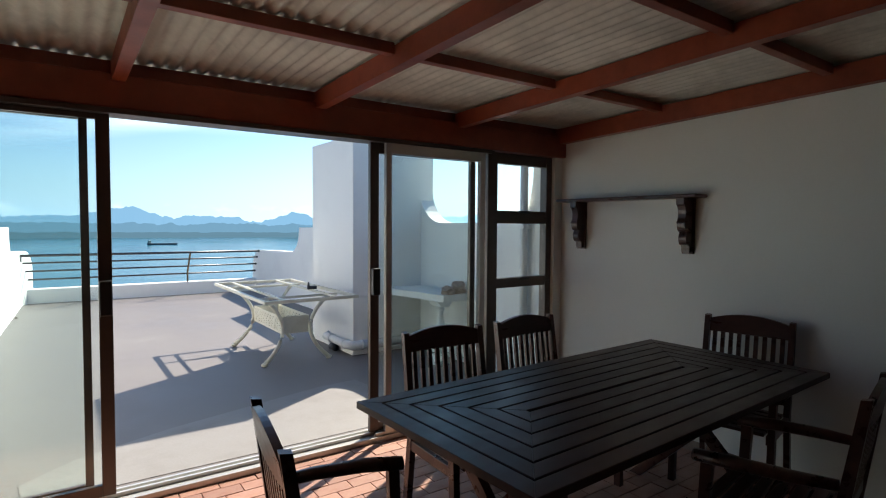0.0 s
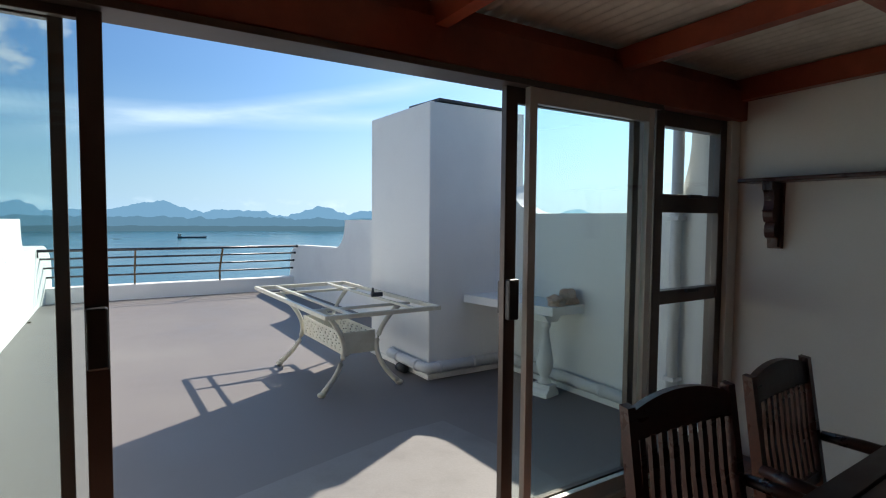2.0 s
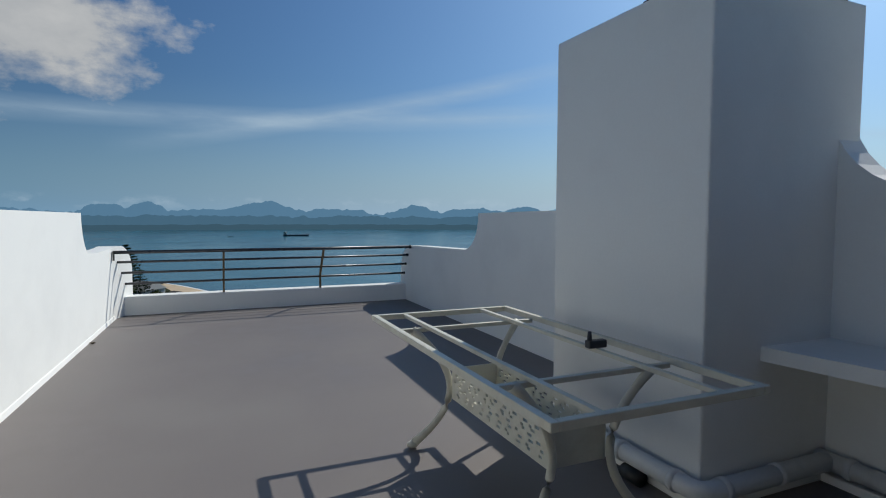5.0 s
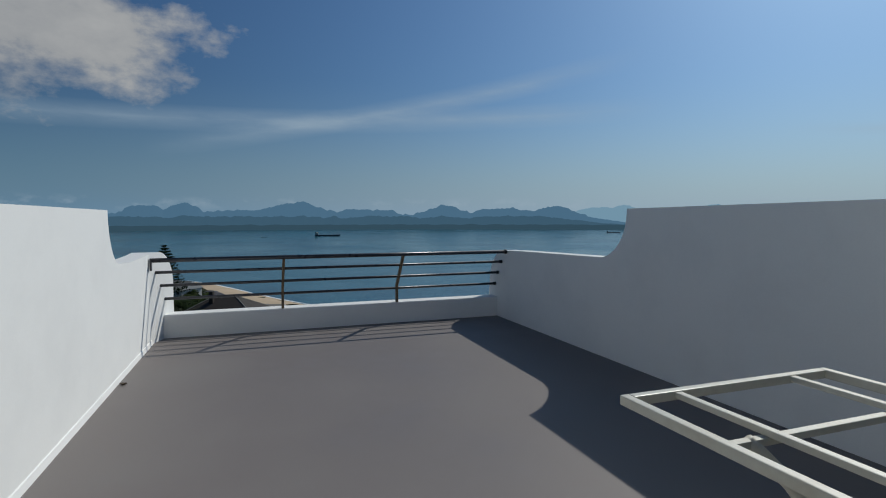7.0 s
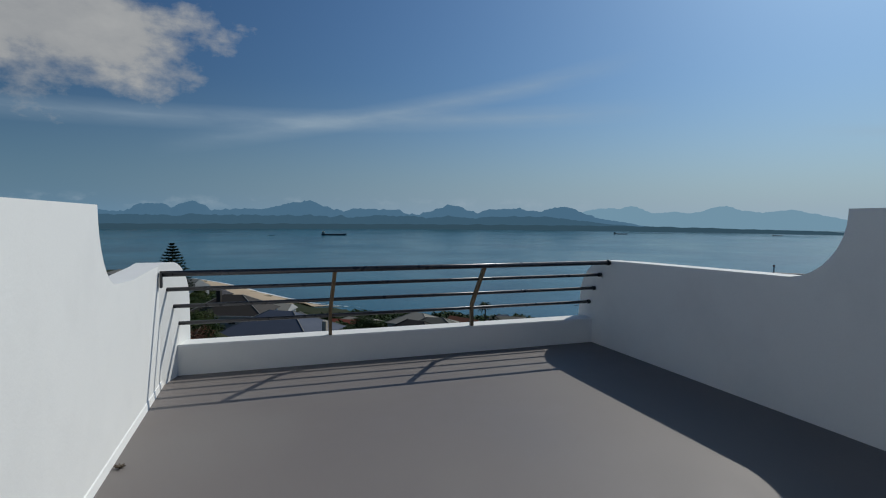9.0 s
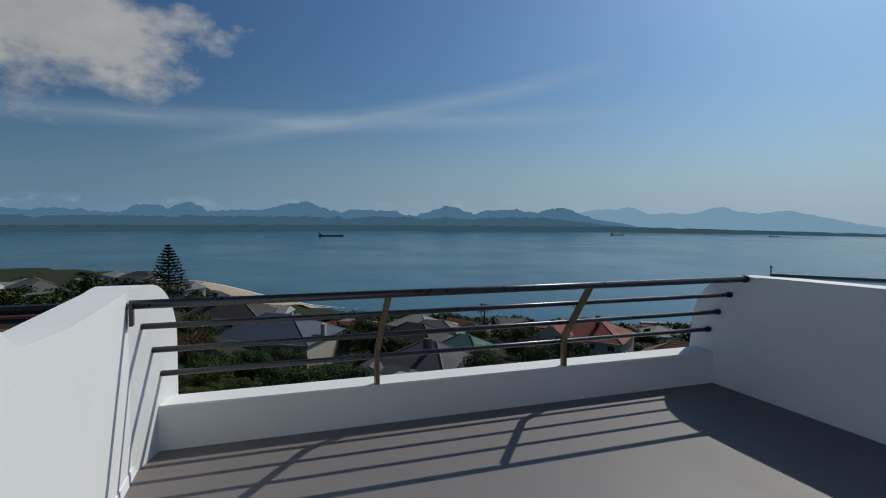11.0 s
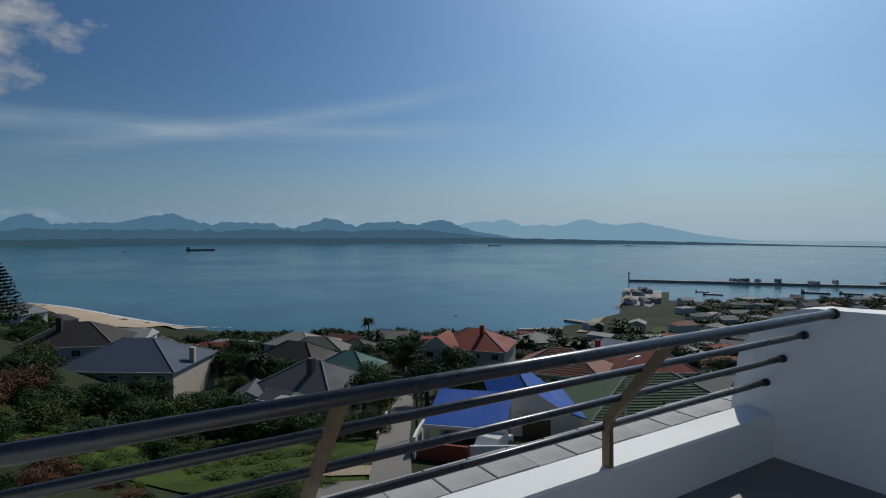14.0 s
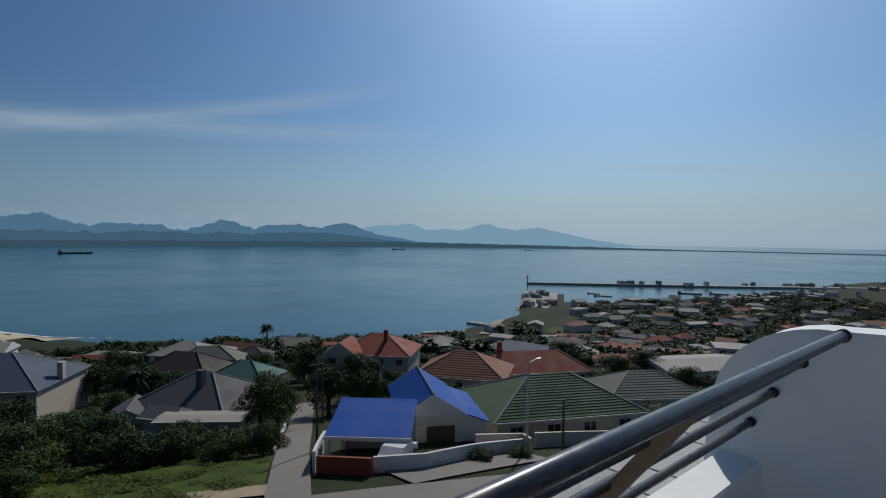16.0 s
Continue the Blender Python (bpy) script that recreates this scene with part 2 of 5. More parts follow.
M = {
    "white": material("white_plaster", (0.86, 0.86, 0.825), 0.75, grain=60, vary=0.03, bump=0.25, stain=(0.70, 0.70, 0.68), stain_scale=1.2, stain_amount=0.35),
    "deck": material("grey_floor_paint", (0.178, 0.157, 0.146), 0.6, grain=120, vary=0.08, bump=0.15, stain=(0.200, 0.186, 0.174), stain_scale=0.7, stain_amount=0.7),
    "patch": material("sunlit_screed", (0.235, 0.22, 0.205), 0.7, grain=60, vary=0.1, bump=0.3, stain=(0.20, 0.185, 0.175), stain_scale=2.2, stain_amount=0.8),
    "inner": material("inside_plaster", (0.82, 0.82, 0.77), 0.8, grain=70, vary=0.03, bump=0.15, stain=(0.76, 0.75, 0.70), stain_scale=1.1, stain_amount=0.4),
    "beam": material("red_stained_timber", (0.30, 0.062, 0.028), 0.38, grain=9, vary=0.45, bump=0.12, stain=(0.15, 0.03, 0.015), stain_scale=1.6, stain_amount=0.7, stretch=(1, 1, 1)),
    "sheet": material("fibre_cement_sheet", (0.62, 0.57, 0.49), 0.85, grain=16, vary=0.18, bump=0.2, stain=(0.33, 0.30, 0.26), stain_scale=2.5, stain_amount=0.7),
    "alu": material("bronze_aluminium", (0.10, 0.080, 0.070), 0.4, 0.45, grain=30, vary=0.1, bump=0.03),
    "alu_light": material("worn_aluminium", (0.56, 0.55, 0.52), 0.4, 0.5, grain=30, vary=0.1, bump=0.03),
    "black": material("black_plastic", (0.018, 0.018, 0.018), 0.45, grain=80, vary=0.2, bump=0.05),
    "glass": glass("door_glass", (0.94, 0.98, 0.97)),
    "brick": material("red_paving_brick", (0.36, 0.185, 0.125), 0.55, grain=70, vary=0.2, bump=0.3, stain=(0.30, 0.12, 0.075), stain_scale=9, stain_amount=0.6, obj=0.18),
    # invented dark brown for unseen walls, chosen to weaken bounced light
    "dim_wall": material("dim_brown_wall", (0.24, 0.13, 0.09), 0.8, grain=30, vary=0.25, bump=0.3, stain=(0.16, 0.085, 0.06), stain_scale=5, stain_amount=0.7),
    "mortar": material("mortar", (0.30, 0.22, 0.17), 0.85, grain=90, vary=0.2, bump=0.3),
    "wood": material("dark_stained_wood", (0.060, 0.020, 0.014), 0.32, grain=14, vary=0.5, bump=0.08, stain=(0.10, 0.032, 0.02), stain_scale=3, stain_amount=0.6, stretch=(1, 5, 5)),
    "table": material("dark_varnished_board", (0.042, 0.022, 0.018), 0.38, grain=10, vary=0.25, bump=0.03, stain=(0.065, 0.035, 0.027), stain_scale=2.5, stain_amount=0.3, stretch=(2, 4, 4), obj=0.15, spec=0.3),
    "cream": material("cream_enamel", (0.66, 0.64, 0.53), 0.42, grain=60, vary=0.08, bump=0.08, stain=(0.50, 0.44, 0.32), stain_scale=7, stain_amount=0.5),
    "rail": material("dark_painted_rail", (0.060, 0.060, 0.066), 0.33, 0.35, grain=60, vary=0.2, bump=0.08, stain=(0.10, 0.09, 0.085), stain_scale=14, stain_amount=0.5),
    "post": material("weathered_post", (0.22, 0.155, 0.085), 0.5, 0.2, grain=40, vary=0.3, bump=0.2, stain=(0.12, 0.09, 0.06), stain_scale=8, stain_amount=0.7),
    "pipe": material("white_painted_pipe", (0.72, 0.73, 0.72), 0.5, grain=50, vary=0.05, bump=0.1, stain=(0.5, 0.49, 0.46), stain_scale=6, stain_amount=0.4),
    "rock": material("brown_stone", (0.46, 0.33, 0.24), 0.75, grain=22, vary=0.4, bump=0.7, stain=(0.58, 0.50, 0.42), stain_scale=9, stain_amount=0.7, dist=0.01),
    "cap": material("dark_flashing", (0.035, 0.037, 0.045), 0.5, grain=20, vary=0.2, bump=0.1),
    "slab": material("grey_roof_slab", (0.36, 0.35, 0.33), 0.8, grain=30, vary=0.18, bump=0.3, stain=(0.24, 0.235, 0.22), stain_scale=3, stain_amount=0.6, obj=0.08),
    "grass": material("rough_grass", (0.058, 0.082, 0.014), 0.85, grain=1.4, vary=0.55, bump=0.8, stain=(0.028, 0.045, 0.012), stain_scale=0.35, stain_amount=0.9, dist=0.1, spec=0.08),
    "tuft": material("grass_tufts", (0.070, 0.100, 0.020), 0.7, grain=2.0, vary=0.4, bump=0.0, island=0.5, spec=0.05),
    "hill": material("scrub_ground", (0.032, 0.040, 0.018), 0.9, grain=0.6, vary=0.5, bump=0.6, stain=(0.066, 0.060, 0.042), stain_scale=0.03, stain_amount=0.6, dist=0.3, spec=0.08),
    "leaf": material("dark_leaves", (0.036, 0.060, 0.016), 0.6, grain=2.0, vary=0.4, bump=0.0, island=0.5, spec=0.08),
    "leaf2": material("olive_leaves", (0.055, 0.075, 0.018), 0.6, grain=2.0, vary=0.4, bump=0.0, island=0.5, spec=0.08),
    "leaf3": material("reddish_brush", (0.120, 0.060, 0.035), 0.7, grain=2.0, vary=0.4, bump=0.0, island=0.5, spec=0.08),
    "pine": material("pine_needles", (0.022, 0.038, 0.016), 0.7, grain=2.0, vary=0.4, bump=0.0, island=0.4, spec=0.08),
    "bark": material("bark", (0.10, 0.075, 0.05), 0.85, grain=8, vary=0.4, bump=0.6, dist=0.02),
    "sand": material("beach_sand", (0.52, 0.40, 0.26), 0.9, grain=0.5, vary=0.12, bump=0.2, stain=(0.40, 0.30, 0.20), stain_scale=0.03),
    "foam": material("surf_foam", (0.75, 0.78, 0.78), 0.7, grain=0.4, vary=0.2, bump=0.1),
    "asphalt": material("worn_asphalt", (0.17, 0.15, 0.125), 0.85, grain=6, vary=0.25, bump=0.3, stain=(0.22, 0.19, 0.15), stain_scale=0.35, stain_amount=0.7),
    "earth": material("bare_earth", (0.32, 0.24, 0.15), 0.9, grain=4, vary=0.25, bump=0.4, stain=(0.16, 0.15, 0.07), stain_scale=0.6),
    "hwall": material("cream_house_wall", (0.52, 0.46, 0.37), 0.8, grain=4, vary=0.08, bump=0.1, stain=(0.40, 0.35, 0.28), stain_scale=0.5),
    "hwhite": material("white_house_wall", (0.58, 0.57, 0.54), 0.8, grain=4, vary=0.06, bump=0.1, stain=(0.55, 0.53, 0.5), stain_scale=0.5),
    "pane": material("dark_window_pane", (0.03, 0.035, 0.04), 0.12, grain=1, vary=0.2, bump=0.0),
    "concrete": material("harbour_concrete", (0.28, 0.26, 0.23), 0.85, grain=0.6, vary=0.2, bump=0.1, stain=(0.17, 0.16, 0.14), stain_scale=0.05),
    "ship": material("ship_hull", (0.05, 0.055, 0.07), 0.6, grain=0.5, vary=0.2, bump=0.0),
    # second colour: emitted glow that paints haze over the far land
    "coast": haze_glow_material("far_coast", (0.006, 0.008, 0.008), (0.060, 0.125, 0.175)),
    "foot": haze_glow_material("far_foothill", (0.008, 0.011, 0.012), (0.085, 0.180, 0.265)),
    "mount": haze_glow_material("far_mountain", (0.012, 0.016, 0.020), (0.130, 0.265, 0.400)),
    "mount2": haze_glow_material("farther_mountain", (0.012, 0.015, 0.018), (0.32, 0.53, 0.68)),
}
for key, col in {"blue": (0.003, 0.095, 0.46), "green": (0.10, 0.155, 0.075), "greyroof": (0.135, 0.13, 0.135), "slate": (0.12, 0.145, 0.20), "red": (0.36, 0.085, 0.05), "orange": (0.36, 0.15, 0.085), "darkroof": (0.075, 0.065, 0.055), "teal": (0.10, 0.22, 0.19), "creamroof": (0.42, 0.40, 0.34), "greygreen": (0.20, 0.20, 0.165)}.items():
    M[key] = material(key + "_roof_sheet", tuple(c * 0.7 for c in col), 0.75, spec=0.2, grain=3, vary=0.15, bump=0.1, stain=tuple(c * 0.7 for c in col), stain_scale=0.4, stain_amount=0.6)


def sea_material():
    mat = material("sea_water", (0.006, 0.088, 0.120), 0.12, grain=0.02, vary=0.15, bump=0.0, stain=(0.002, 0.026, 0.055), stain_scale=0.006, stain_amount=0.9, stretch=(1, 1, 1))
    t = mat.node_tree
    add = link_nodes(t)
    co = add("ShaderNodeTexCoord").outputs["Object"]
    n = add("ShaderNodeTexNoise", {"Vector": co, "Scale": 0.35, "Detail": 8.0, "Roughness": 0.75})
    b = add("ShaderNodeBump", {"Height": n.outputs[0], "Strength": 0.10, "Distance": 1.0})
    bsdf = t.nodes["Principled BSDF"]
    bsdf.inputs["Specular IOR Level"].default_value = 0.22
    t.links.new(b.outputs[0], bsdf.inputs["Normal"])
    n2 = add("ShaderNodeTexNoise", {"Vector": co, "Scale": 0.004, "Detail": 6.0, "Roughness": 0.6})
    r = add("ShaderNodeMapRange", {0: n2.outputs[0], 1: 0.35, 2: 0.65, 3: 0.10, 4: 0.22})
    t.links.new(r.outputs[0], bsdf.inputs["Roughness"])
    return mat


M["sea"] = sea_material()


# ---- shapes ----
def box(bm, x0, x1, y0, y1, z0, z1, bevel=0.0, m=None):
    r = bmesh.ops.create_cube(bm, size=1)
    mat = Matrix.Translation(((x0 + x1) / 2, (y0 + y1) / 2, (z0 + z1) / 2)) @ Matrix.Diagonal((x1 - x0, y1 - y0, z1 - z0, 1))
    bmesh.ops.transform(bm, matrix=mat if m is None else m @ mat, verts=r["verts"])
    if bevel:
        edges = list({e for v in r["verts"] for e in v.link_edges})
        bmesh.ops.bevel(bm, geom=edges, offset=bevel, segments=2, affect="EDGES", profile=0.5)
    return bm


def tube(bm, pts, radii, n=10, flat=1.0):
    """A tube of given radii along points; flat squeezes it sideways."""
    pts = [Vector(p) for p in pts]
    if not isinstance(radii, (list, tuple)):
        radii = [radii] * len(pts)
    rings = []
    for i, p in enumerate(pts):
        d = (pts[min(i + 1, len(pts) - 1)] - pts[max(i - 1, 0)]).normalized()
        up = Vector((0, 0, 1)) if abs(d.z) < 0.95 else Vector((1, 0, 0))
        a = d.cross(up).normalized()
        b = a.cross(d).normalized()
        rings.append([bm.verts.new(p + (a * math.cos(k * 2 * math.pi / n) * flat + b * math.sin(k * 2 * math.pi / n)) * radii[i]) for k in range(n)])
    for r0, r1 in zip(rings, rings[1:]):
        for k in range(n):
            bm.faces.new((r0[k], r0[(k + 1) % n], r1[(k + 1) % n], r1[k]))
    bm.faces.new(rings[0][::-1])
    bm.faces.new(rings[-1])
    return bm


def prism(bm, outline, axis, a, b):
    """A flat outline pushed along an axis from a to b. Outline pairs are the two other axes in order."""
    def at3(p, v):
        return {"x": (v, p[0], p[1]), "y": (p[0], v, p[1]), "z": (p[0], p[1], v)}[axis]
    lo = [bm.verts.new(at3(p, a)) for p in outline]
    hi = [bm.verts.new(at3(p, b)) for p in outline]
    n = len(outline)
    for k in range(n):
        bm.faces.new((lo[k], lo[(k + 1) % n], hi[(k + 1) % n], hi[k]))
    bm.faces.new(lo[::-1])
    bm.faces.new(hi)
    bmesh.ops.recalc_face_normals(bm, faces=bm.faces)
    return bm


def lathe(bm, profile, n=24):
    rings = [[bm.verts.new((r * math.cos(k * 2 * math.pi / n), r * math.sin(k * 2 * math.pi / n), z)) for k in range(n)] for r, z in profile]
    for r0, r1 in zip(rings, rings[1:]):
        for k in range(n):
            bm.faces.new((r0[k], r0[(k + 1) % n], r1[(k + 1) % n], r1[k]))
    bm.faces.new(rings[0][::-1])
    bm.faces.new(rings[-1])
    return bm


def mesh_of(name, bm, mat, smooth=False):
    bmesh.ops.recalc_face_normals(bm, faces=bm.faces)
    me = bpy.data.meshes.new(name)
    bm.to_mesh(me)
    bm.free()
    me.materials.append(mat)
    if smooth:
        for p in me.polygons:
            p.use_smooth = True
    return me


def part(name, bm, mat, parent, label="", smooth=False, kind=""):
    me = bm if isinstance(bm, bpy.types.Mesh) else mesh_of(name, bm, mat, smooth)
    ob = new(name, me)
    ob.parent = parent
    return tagged(ob, label=label, kind=kind)


def solid(name, bm, mat, label, category, kind="", smooth=False, group=""):
    return tagged(new(name, mesh_of(name, bm, mat, smooth)), label, category, group, kind)


def thing(name, m, label, category, group="", kind=""):
    ob = new(name)
    ob.matrix_world = m
    ob.empty_display_size = 0.1
    return tagged(ob, label, category, group, kind)


def B():
    return bmesh.new()


def arc(cx, cz, rx, rz, a0, a1, n=8):
    return [(cx + rx * math.cos(radians(a0 + (a1 - a0) * i / n)), cz + rz * math.sin(radians(a0 + (a1 - a0) * i / n))) for i in range(n + 1)]


# ---- terrace ----
floor = solid("floor", box(B(), -0.6, 4.5, 3.52, 12.95, -0.35, 0.0), M["deck"], "grey painted concrete terrace floor with scuffs", "floor", "structure")
# paler concrete by the door; its colour also holds some painted sunlight
bm = B()
outline = [(0.35, 3.55), (2.95, 3.55), (2.98, 4.1), (2.90, 4.75), (2.5, 4.72), (1.9, 4.55), (1.2, 4.35), (0.6, 4.1), (0.32, 3.85)]
prism(bm, outline, "z", 0.0, 0.004)
solid("floor_patch", bm, M["patch"], "pale patch of screed in the terrace floor with sunlight painted into its colour", "floor patch", "structure")
left_line = [(3.5, -0.35), (3.5, 1.49), (10.80, 1.445)] + arc(11.14, 1.43, 0.34, 0.445, 180, 262, 8) + [(11.5, 0.968), (12.36, 0.985), (12.36, -0.35)]
nose_line = [(12.36, -0.35), (12.36, 0.985), (12.46, 0.993)] + arc(12.58, 0.61, 0.35, 0.385, 90, 0, 10) + [(12.93, 0.27), (12.93, -0.35)]
SKEW = Matrix(((1, 0.036, 0, -0.036 * 12.66), (0, 1, 0, 0), (0, 0, 1, 0), (0, 0, 0, 1)))


def skewed(bm):
    """The left wall stands slightly out of square."""
    bmesh.ops.transform(bm, matrix=SKEW, verts=bm.verts)
    return bm


left_wall = prism(B(), left_line, "x", -0.20, 0.0)
# the outer end turns in a little
end = prism(B(), nose_line, "x", -0.20, 0.0)
for v in end.verts:
    if v.co.x > -0.1:
        v.co.x += 0.26 * (v.co.y - 12.36)
end_mesh = bpy.data.meshes.new("end")
end.to_mesh(end_mesh)
left_wall.from_mesh(end_mesh)
solid("wall_left", skewed(left_wall), M["white"], "white plastered terrace side wall with a stepped curved top", "wall", "structure")
right_line = [(3.62, -0.35), (3.62, 2.35), (3.72, 2.35)] + arc(3.96, 2.1, 0.24, 0.545, 180, 268, 9) + [(5.2, 1.555)] + arc(5.25, 2.05, 0.5, 0.495, 272, 358, 8) + [(5.76, 1.5), (6.8, 1.5), (9.93, 1.464)] + arc(10.35, 1.44, 0.42, 0.455, 180, 264, 8) + [(12.1, 0.945)] + arc(12.4, 0.5, 0.5, 0.435, 95, 0, 9) + [(12.93, 0.27), (12.93, -0.35)]
solid("wall_right", prism(B(), right_line, "x", 4.285, 4.48), M["white"], "white plastered terrace side wall with curved steps", "wall", "structure")
kerb = B()
prism(kerb, [(12.66, 0.0), (12.66, 0.255), (12.668, 0.268), (12.84, 0.275), (12.856, 0.26), (12.856, -0.35), (12.7, -0.35)], "x", 0.0, 4.285)
solid("wall_front", kerb, M["white"], "low white plastered upstand below the railing", "wall", "structure")
# skirting lip along the left wall
solid("baseboard", skewed(prism(B(), [(0.0, 0.0), (0.0, 0.05), (0.006, 0.045), (0.014, 0.0)], "y", 3.5, 12.66)), M["white"], "white plaster skirting lip at the wall foot", "baseboard", "structure")

solid("wall_house_base", box(B(), -0.85, 6.4, -3.3, 12.9, -15, -0.36), M["white"], "white plastered lower storeys under the terrace", "wall", "structure")

chimney = thing("chimney", pose(3.346, 5.70, 0), "white plastered braai chimney with a dark flashing on top", "chimney")
part("shaft", box(B(), 0, 1.125, 0, 1.23, 0, 2.565, 0.012), M["white"], chimney)
part("plinth", box(B(), -0.02, 0.94, -0.03, 1.23, 0, 0.055, 0.01), M["white"], chimney)
bm = B()
box(bm, 0.06, 0.95, 0.05, 0.62, 2.575, 2.60, 0.004, pose(0, 0, 0, 1.5, 0.6, 0))
part("flashing", bm, M["cap"], chimney, "dark sheet flashing")

# pipe round the chimney foot and along the wall
pipe = thing("drain_pipe", pose(3.29, 6.15, 0), "white painted drain pipe clipped along the wall foot", "pipe")
part("pipe_run", tube(B(), [(0.06, 0.25, 0.125), (0.0, 0.2, 0.125), (0.0, -0.40, 0.125), (0.006, -0.47, 0.125), (0.03, -0.505, 0.125), (0.10, -0.51, 0.125), (0.90, -0.51, 0.125)], 0.05, 14), M["pipe"], pipe, smooth=True)
part("pipe_run", tube(B(), [(0.935, -0.45, 0.12), (0.935, -2.45, 0.09)], 0.05, 14), M["pipe"], pipe, smooth=True)
for p in ((0.0, 0.02, 0.125, 0), (0.0, -0.36, 0.125, 0), (0.14, -0.51, 0.125, 1), (0.52, -0.51, 0.125, 1), (0.935, -0.62, 0.118, 0), (0.935, -1.75, 0.101, 0)):
    d = Vector((0.018, 0, 0)) if p[3] else Vector((0, 0.018, 0))
    part("bracket", tube(B(), [Vector(p[:3]) - d, Vector(p[:3]) + d], 0.057, 14), M["pipe"], pipe, smooth=True)
ledge = B()
box(ledge, 4.21, 4.285, 3.62, 5.70, 0, 0.05, 0.008)
solid("trim", ledge, M["white"], "white plaster lip at the wall foot under the pipe", "trim", "structure")
stub = thing("drain_outlet", pose(3.26, 6.12, 0), "short black plastic drain outlet lying on the floor", "pipe")
part("outlet", tube(B(), [(0, 0.0, 0.042), (0, -0.13, 0.042)], [0.04, 0.042], 14), M["black"], stub, smooth=True)
down = thing("downpipe", pose(4.225, 3.78, 0), "white round downpipe fixed to the terrace wall", "pipe")
part("pipe_run", tube(B(), [(0, 0, 0.1), (0, 0, 2.42)], 0.04, 14), M["pipe"], down, smooth=True)
for z in (0.35, 1.5, 2.2):
    part("bracket", box(B(), -0.045, 0.058, -0.045, 0.045, z, z + 0.03, 0.004), M["pipe"], down)

# bench slab on a baluster
bench = thing("concrete_shelf", pose(4.285, 5.70, 0), "white painted concrete shelf built into the corner on a turned baluster", "shelf")
part("slab", prism(B(), [(-0.545, 0), (-0.375, -1.03), (0, -1.03), (0, 0)], "z", 0.70, 0.772), M["white"], bench)
prof = [(0.06, 0.10), (0.075, 0.115), (0.06, 0.135), (0.045, 0.15), (0.06, 0.18), (0.085, 0.23), (0.092, 0.28), (0.085, 0.33), (0.065, 0.42), (0.047, 0.50), (0.04, 0.56), (0.043, 0.58), (0.056, 0.59), (0.056, 0.61), (0.045, 0.62), (0.045, 0.64)]
bal = lathe(B(), [(r * 0.8, z) for r, z in prof], 28)
bmesh.ops.translate(bal, vec=(-0.31, -0.88, 0), verts=bal.verts)
part("baluster", bal, M["white"], bench, smooth=True)
bm = B()
prism(bm, [(-0.09, 0), (0.09, 0), (0.09, 0.03), (0.075, 0.05), (0.055, 0.065), (0.05, 0.10), (-0.05, 0.10), (-0.055, 0.065), (-0.075, 0.05), (-0.09, 0.03)], "y", -0.085, 0.085)
bmesh.ops.transform(bm, matrix=pose(-0.31, -0.88, 0, 0, 0, 12), verts=bm.verts)
part("foot", bm, M["white"], bench)
bm = B()
prism(bm, [(-0.055, 0.64), (0.055, 0.64), (0.10, 0.70), (-0.10, 0.70)], "y", -0.09, 0.09)
bmesh.ops.translate(bm, vec=(-0.31, -0.88, 0), verts=bm.verts)
part("capital", bm, M["white"], bench)


def stone(x, y, z, sx, sy, sz, seed, label):
    bm = B()
    bmesh.ops.create_icosphere(bm, subdivisions=3, radius=1)
    for v in bm.verts:
        n = noise.noise(v.co * 1.7 + Vector((seed, 0, 0))) * 0.45 + noise.noise(v.co * 5 + Vector((0, seed, 0))) * 0.14
        v.co = v.co * (1 + n)
        v.co = Vector((v.co.x * sx, v.co.y * sy, max(v.co.z, -0.55) * sz))
    lo = min(v.co.z for v in bm.verts)
    bmesh.ops.translate(bm, vec=(0, 0, -lo), verts=bm.verts)
    ob = solid("stone", bm, M["rock"], label, "stone", group="stones on the shelf")
    ob.matrix_world = pose(x, y, z, 0, 0, seed * 40)


stone(4.05, 4.775, 0.772, 0.125, 0.075, 0.055, 1.3, "rough brown stone lying on the white shelf")
stone(4.18, 4.755, 0.772, 0.09, 0.09, 0.085, 2.7, "larger grey brown stone beside another on the shelf")

bm = B()
for i in range(7):
    a = i * 0.9
    tube(bm, [(0, 0, 0.006), (0.03 * math.cos(a), 0.03 * math.sin(a), 0.012 + 0.002 * i)], [0.008, 0.003], 6)
litter = solid("leaf_litter", bm, M["bark"], "small dry twig litter at the wall foot", "litter")
litter.matrix_world = pose(-0.01, 10.85, 0.0)
# ---- railing ----
rail = thing("railing", pose(0, 12.66, 0.27), "dark tubular metal railing with leaning brown posts on the upstand", "railing")
for y, z, r, x1 in ((12.352, 0.92, 0.024, 4.27), (12.50, 0.775, 0.017, 4.275), (12.615, 0.615, 0.017, 4.28), (12.71, 0.45, 0.017, 4.283)):
    part("rail", tube(B(), [(0.0, y - 12.66, z - 0.27), (x1, y - 12.66, z - 0.27)], r, 14), M["rail"], rail, smooth=True)
    part("wall_fixing", tube(B(), [(x1 - 0.03, y - 12.66, z - 0.27), (x1, y - 12.66, z - 0.27)], r + 0.006, 14), M["black"], rail, smooth=True)
part("bracket", box(B(), 0.0, 0.02, -0.34, -0.29, 0.54, 0.66, 0.003), M["rail"], rail)
for x in (1.39, 2.835):
    bm = B()
    prism(bm, [(0.00, 0.0), (0.045, 0.0), (0.048, 0.19), (0.036, 0.24), (-0.265, 0.632), (-0.318, 0.632), (-0.008, 0.225), (0.004, 0.18)], "x", x - 0.014, x + 0.014)
    part("post", bm, M["post"], rail)

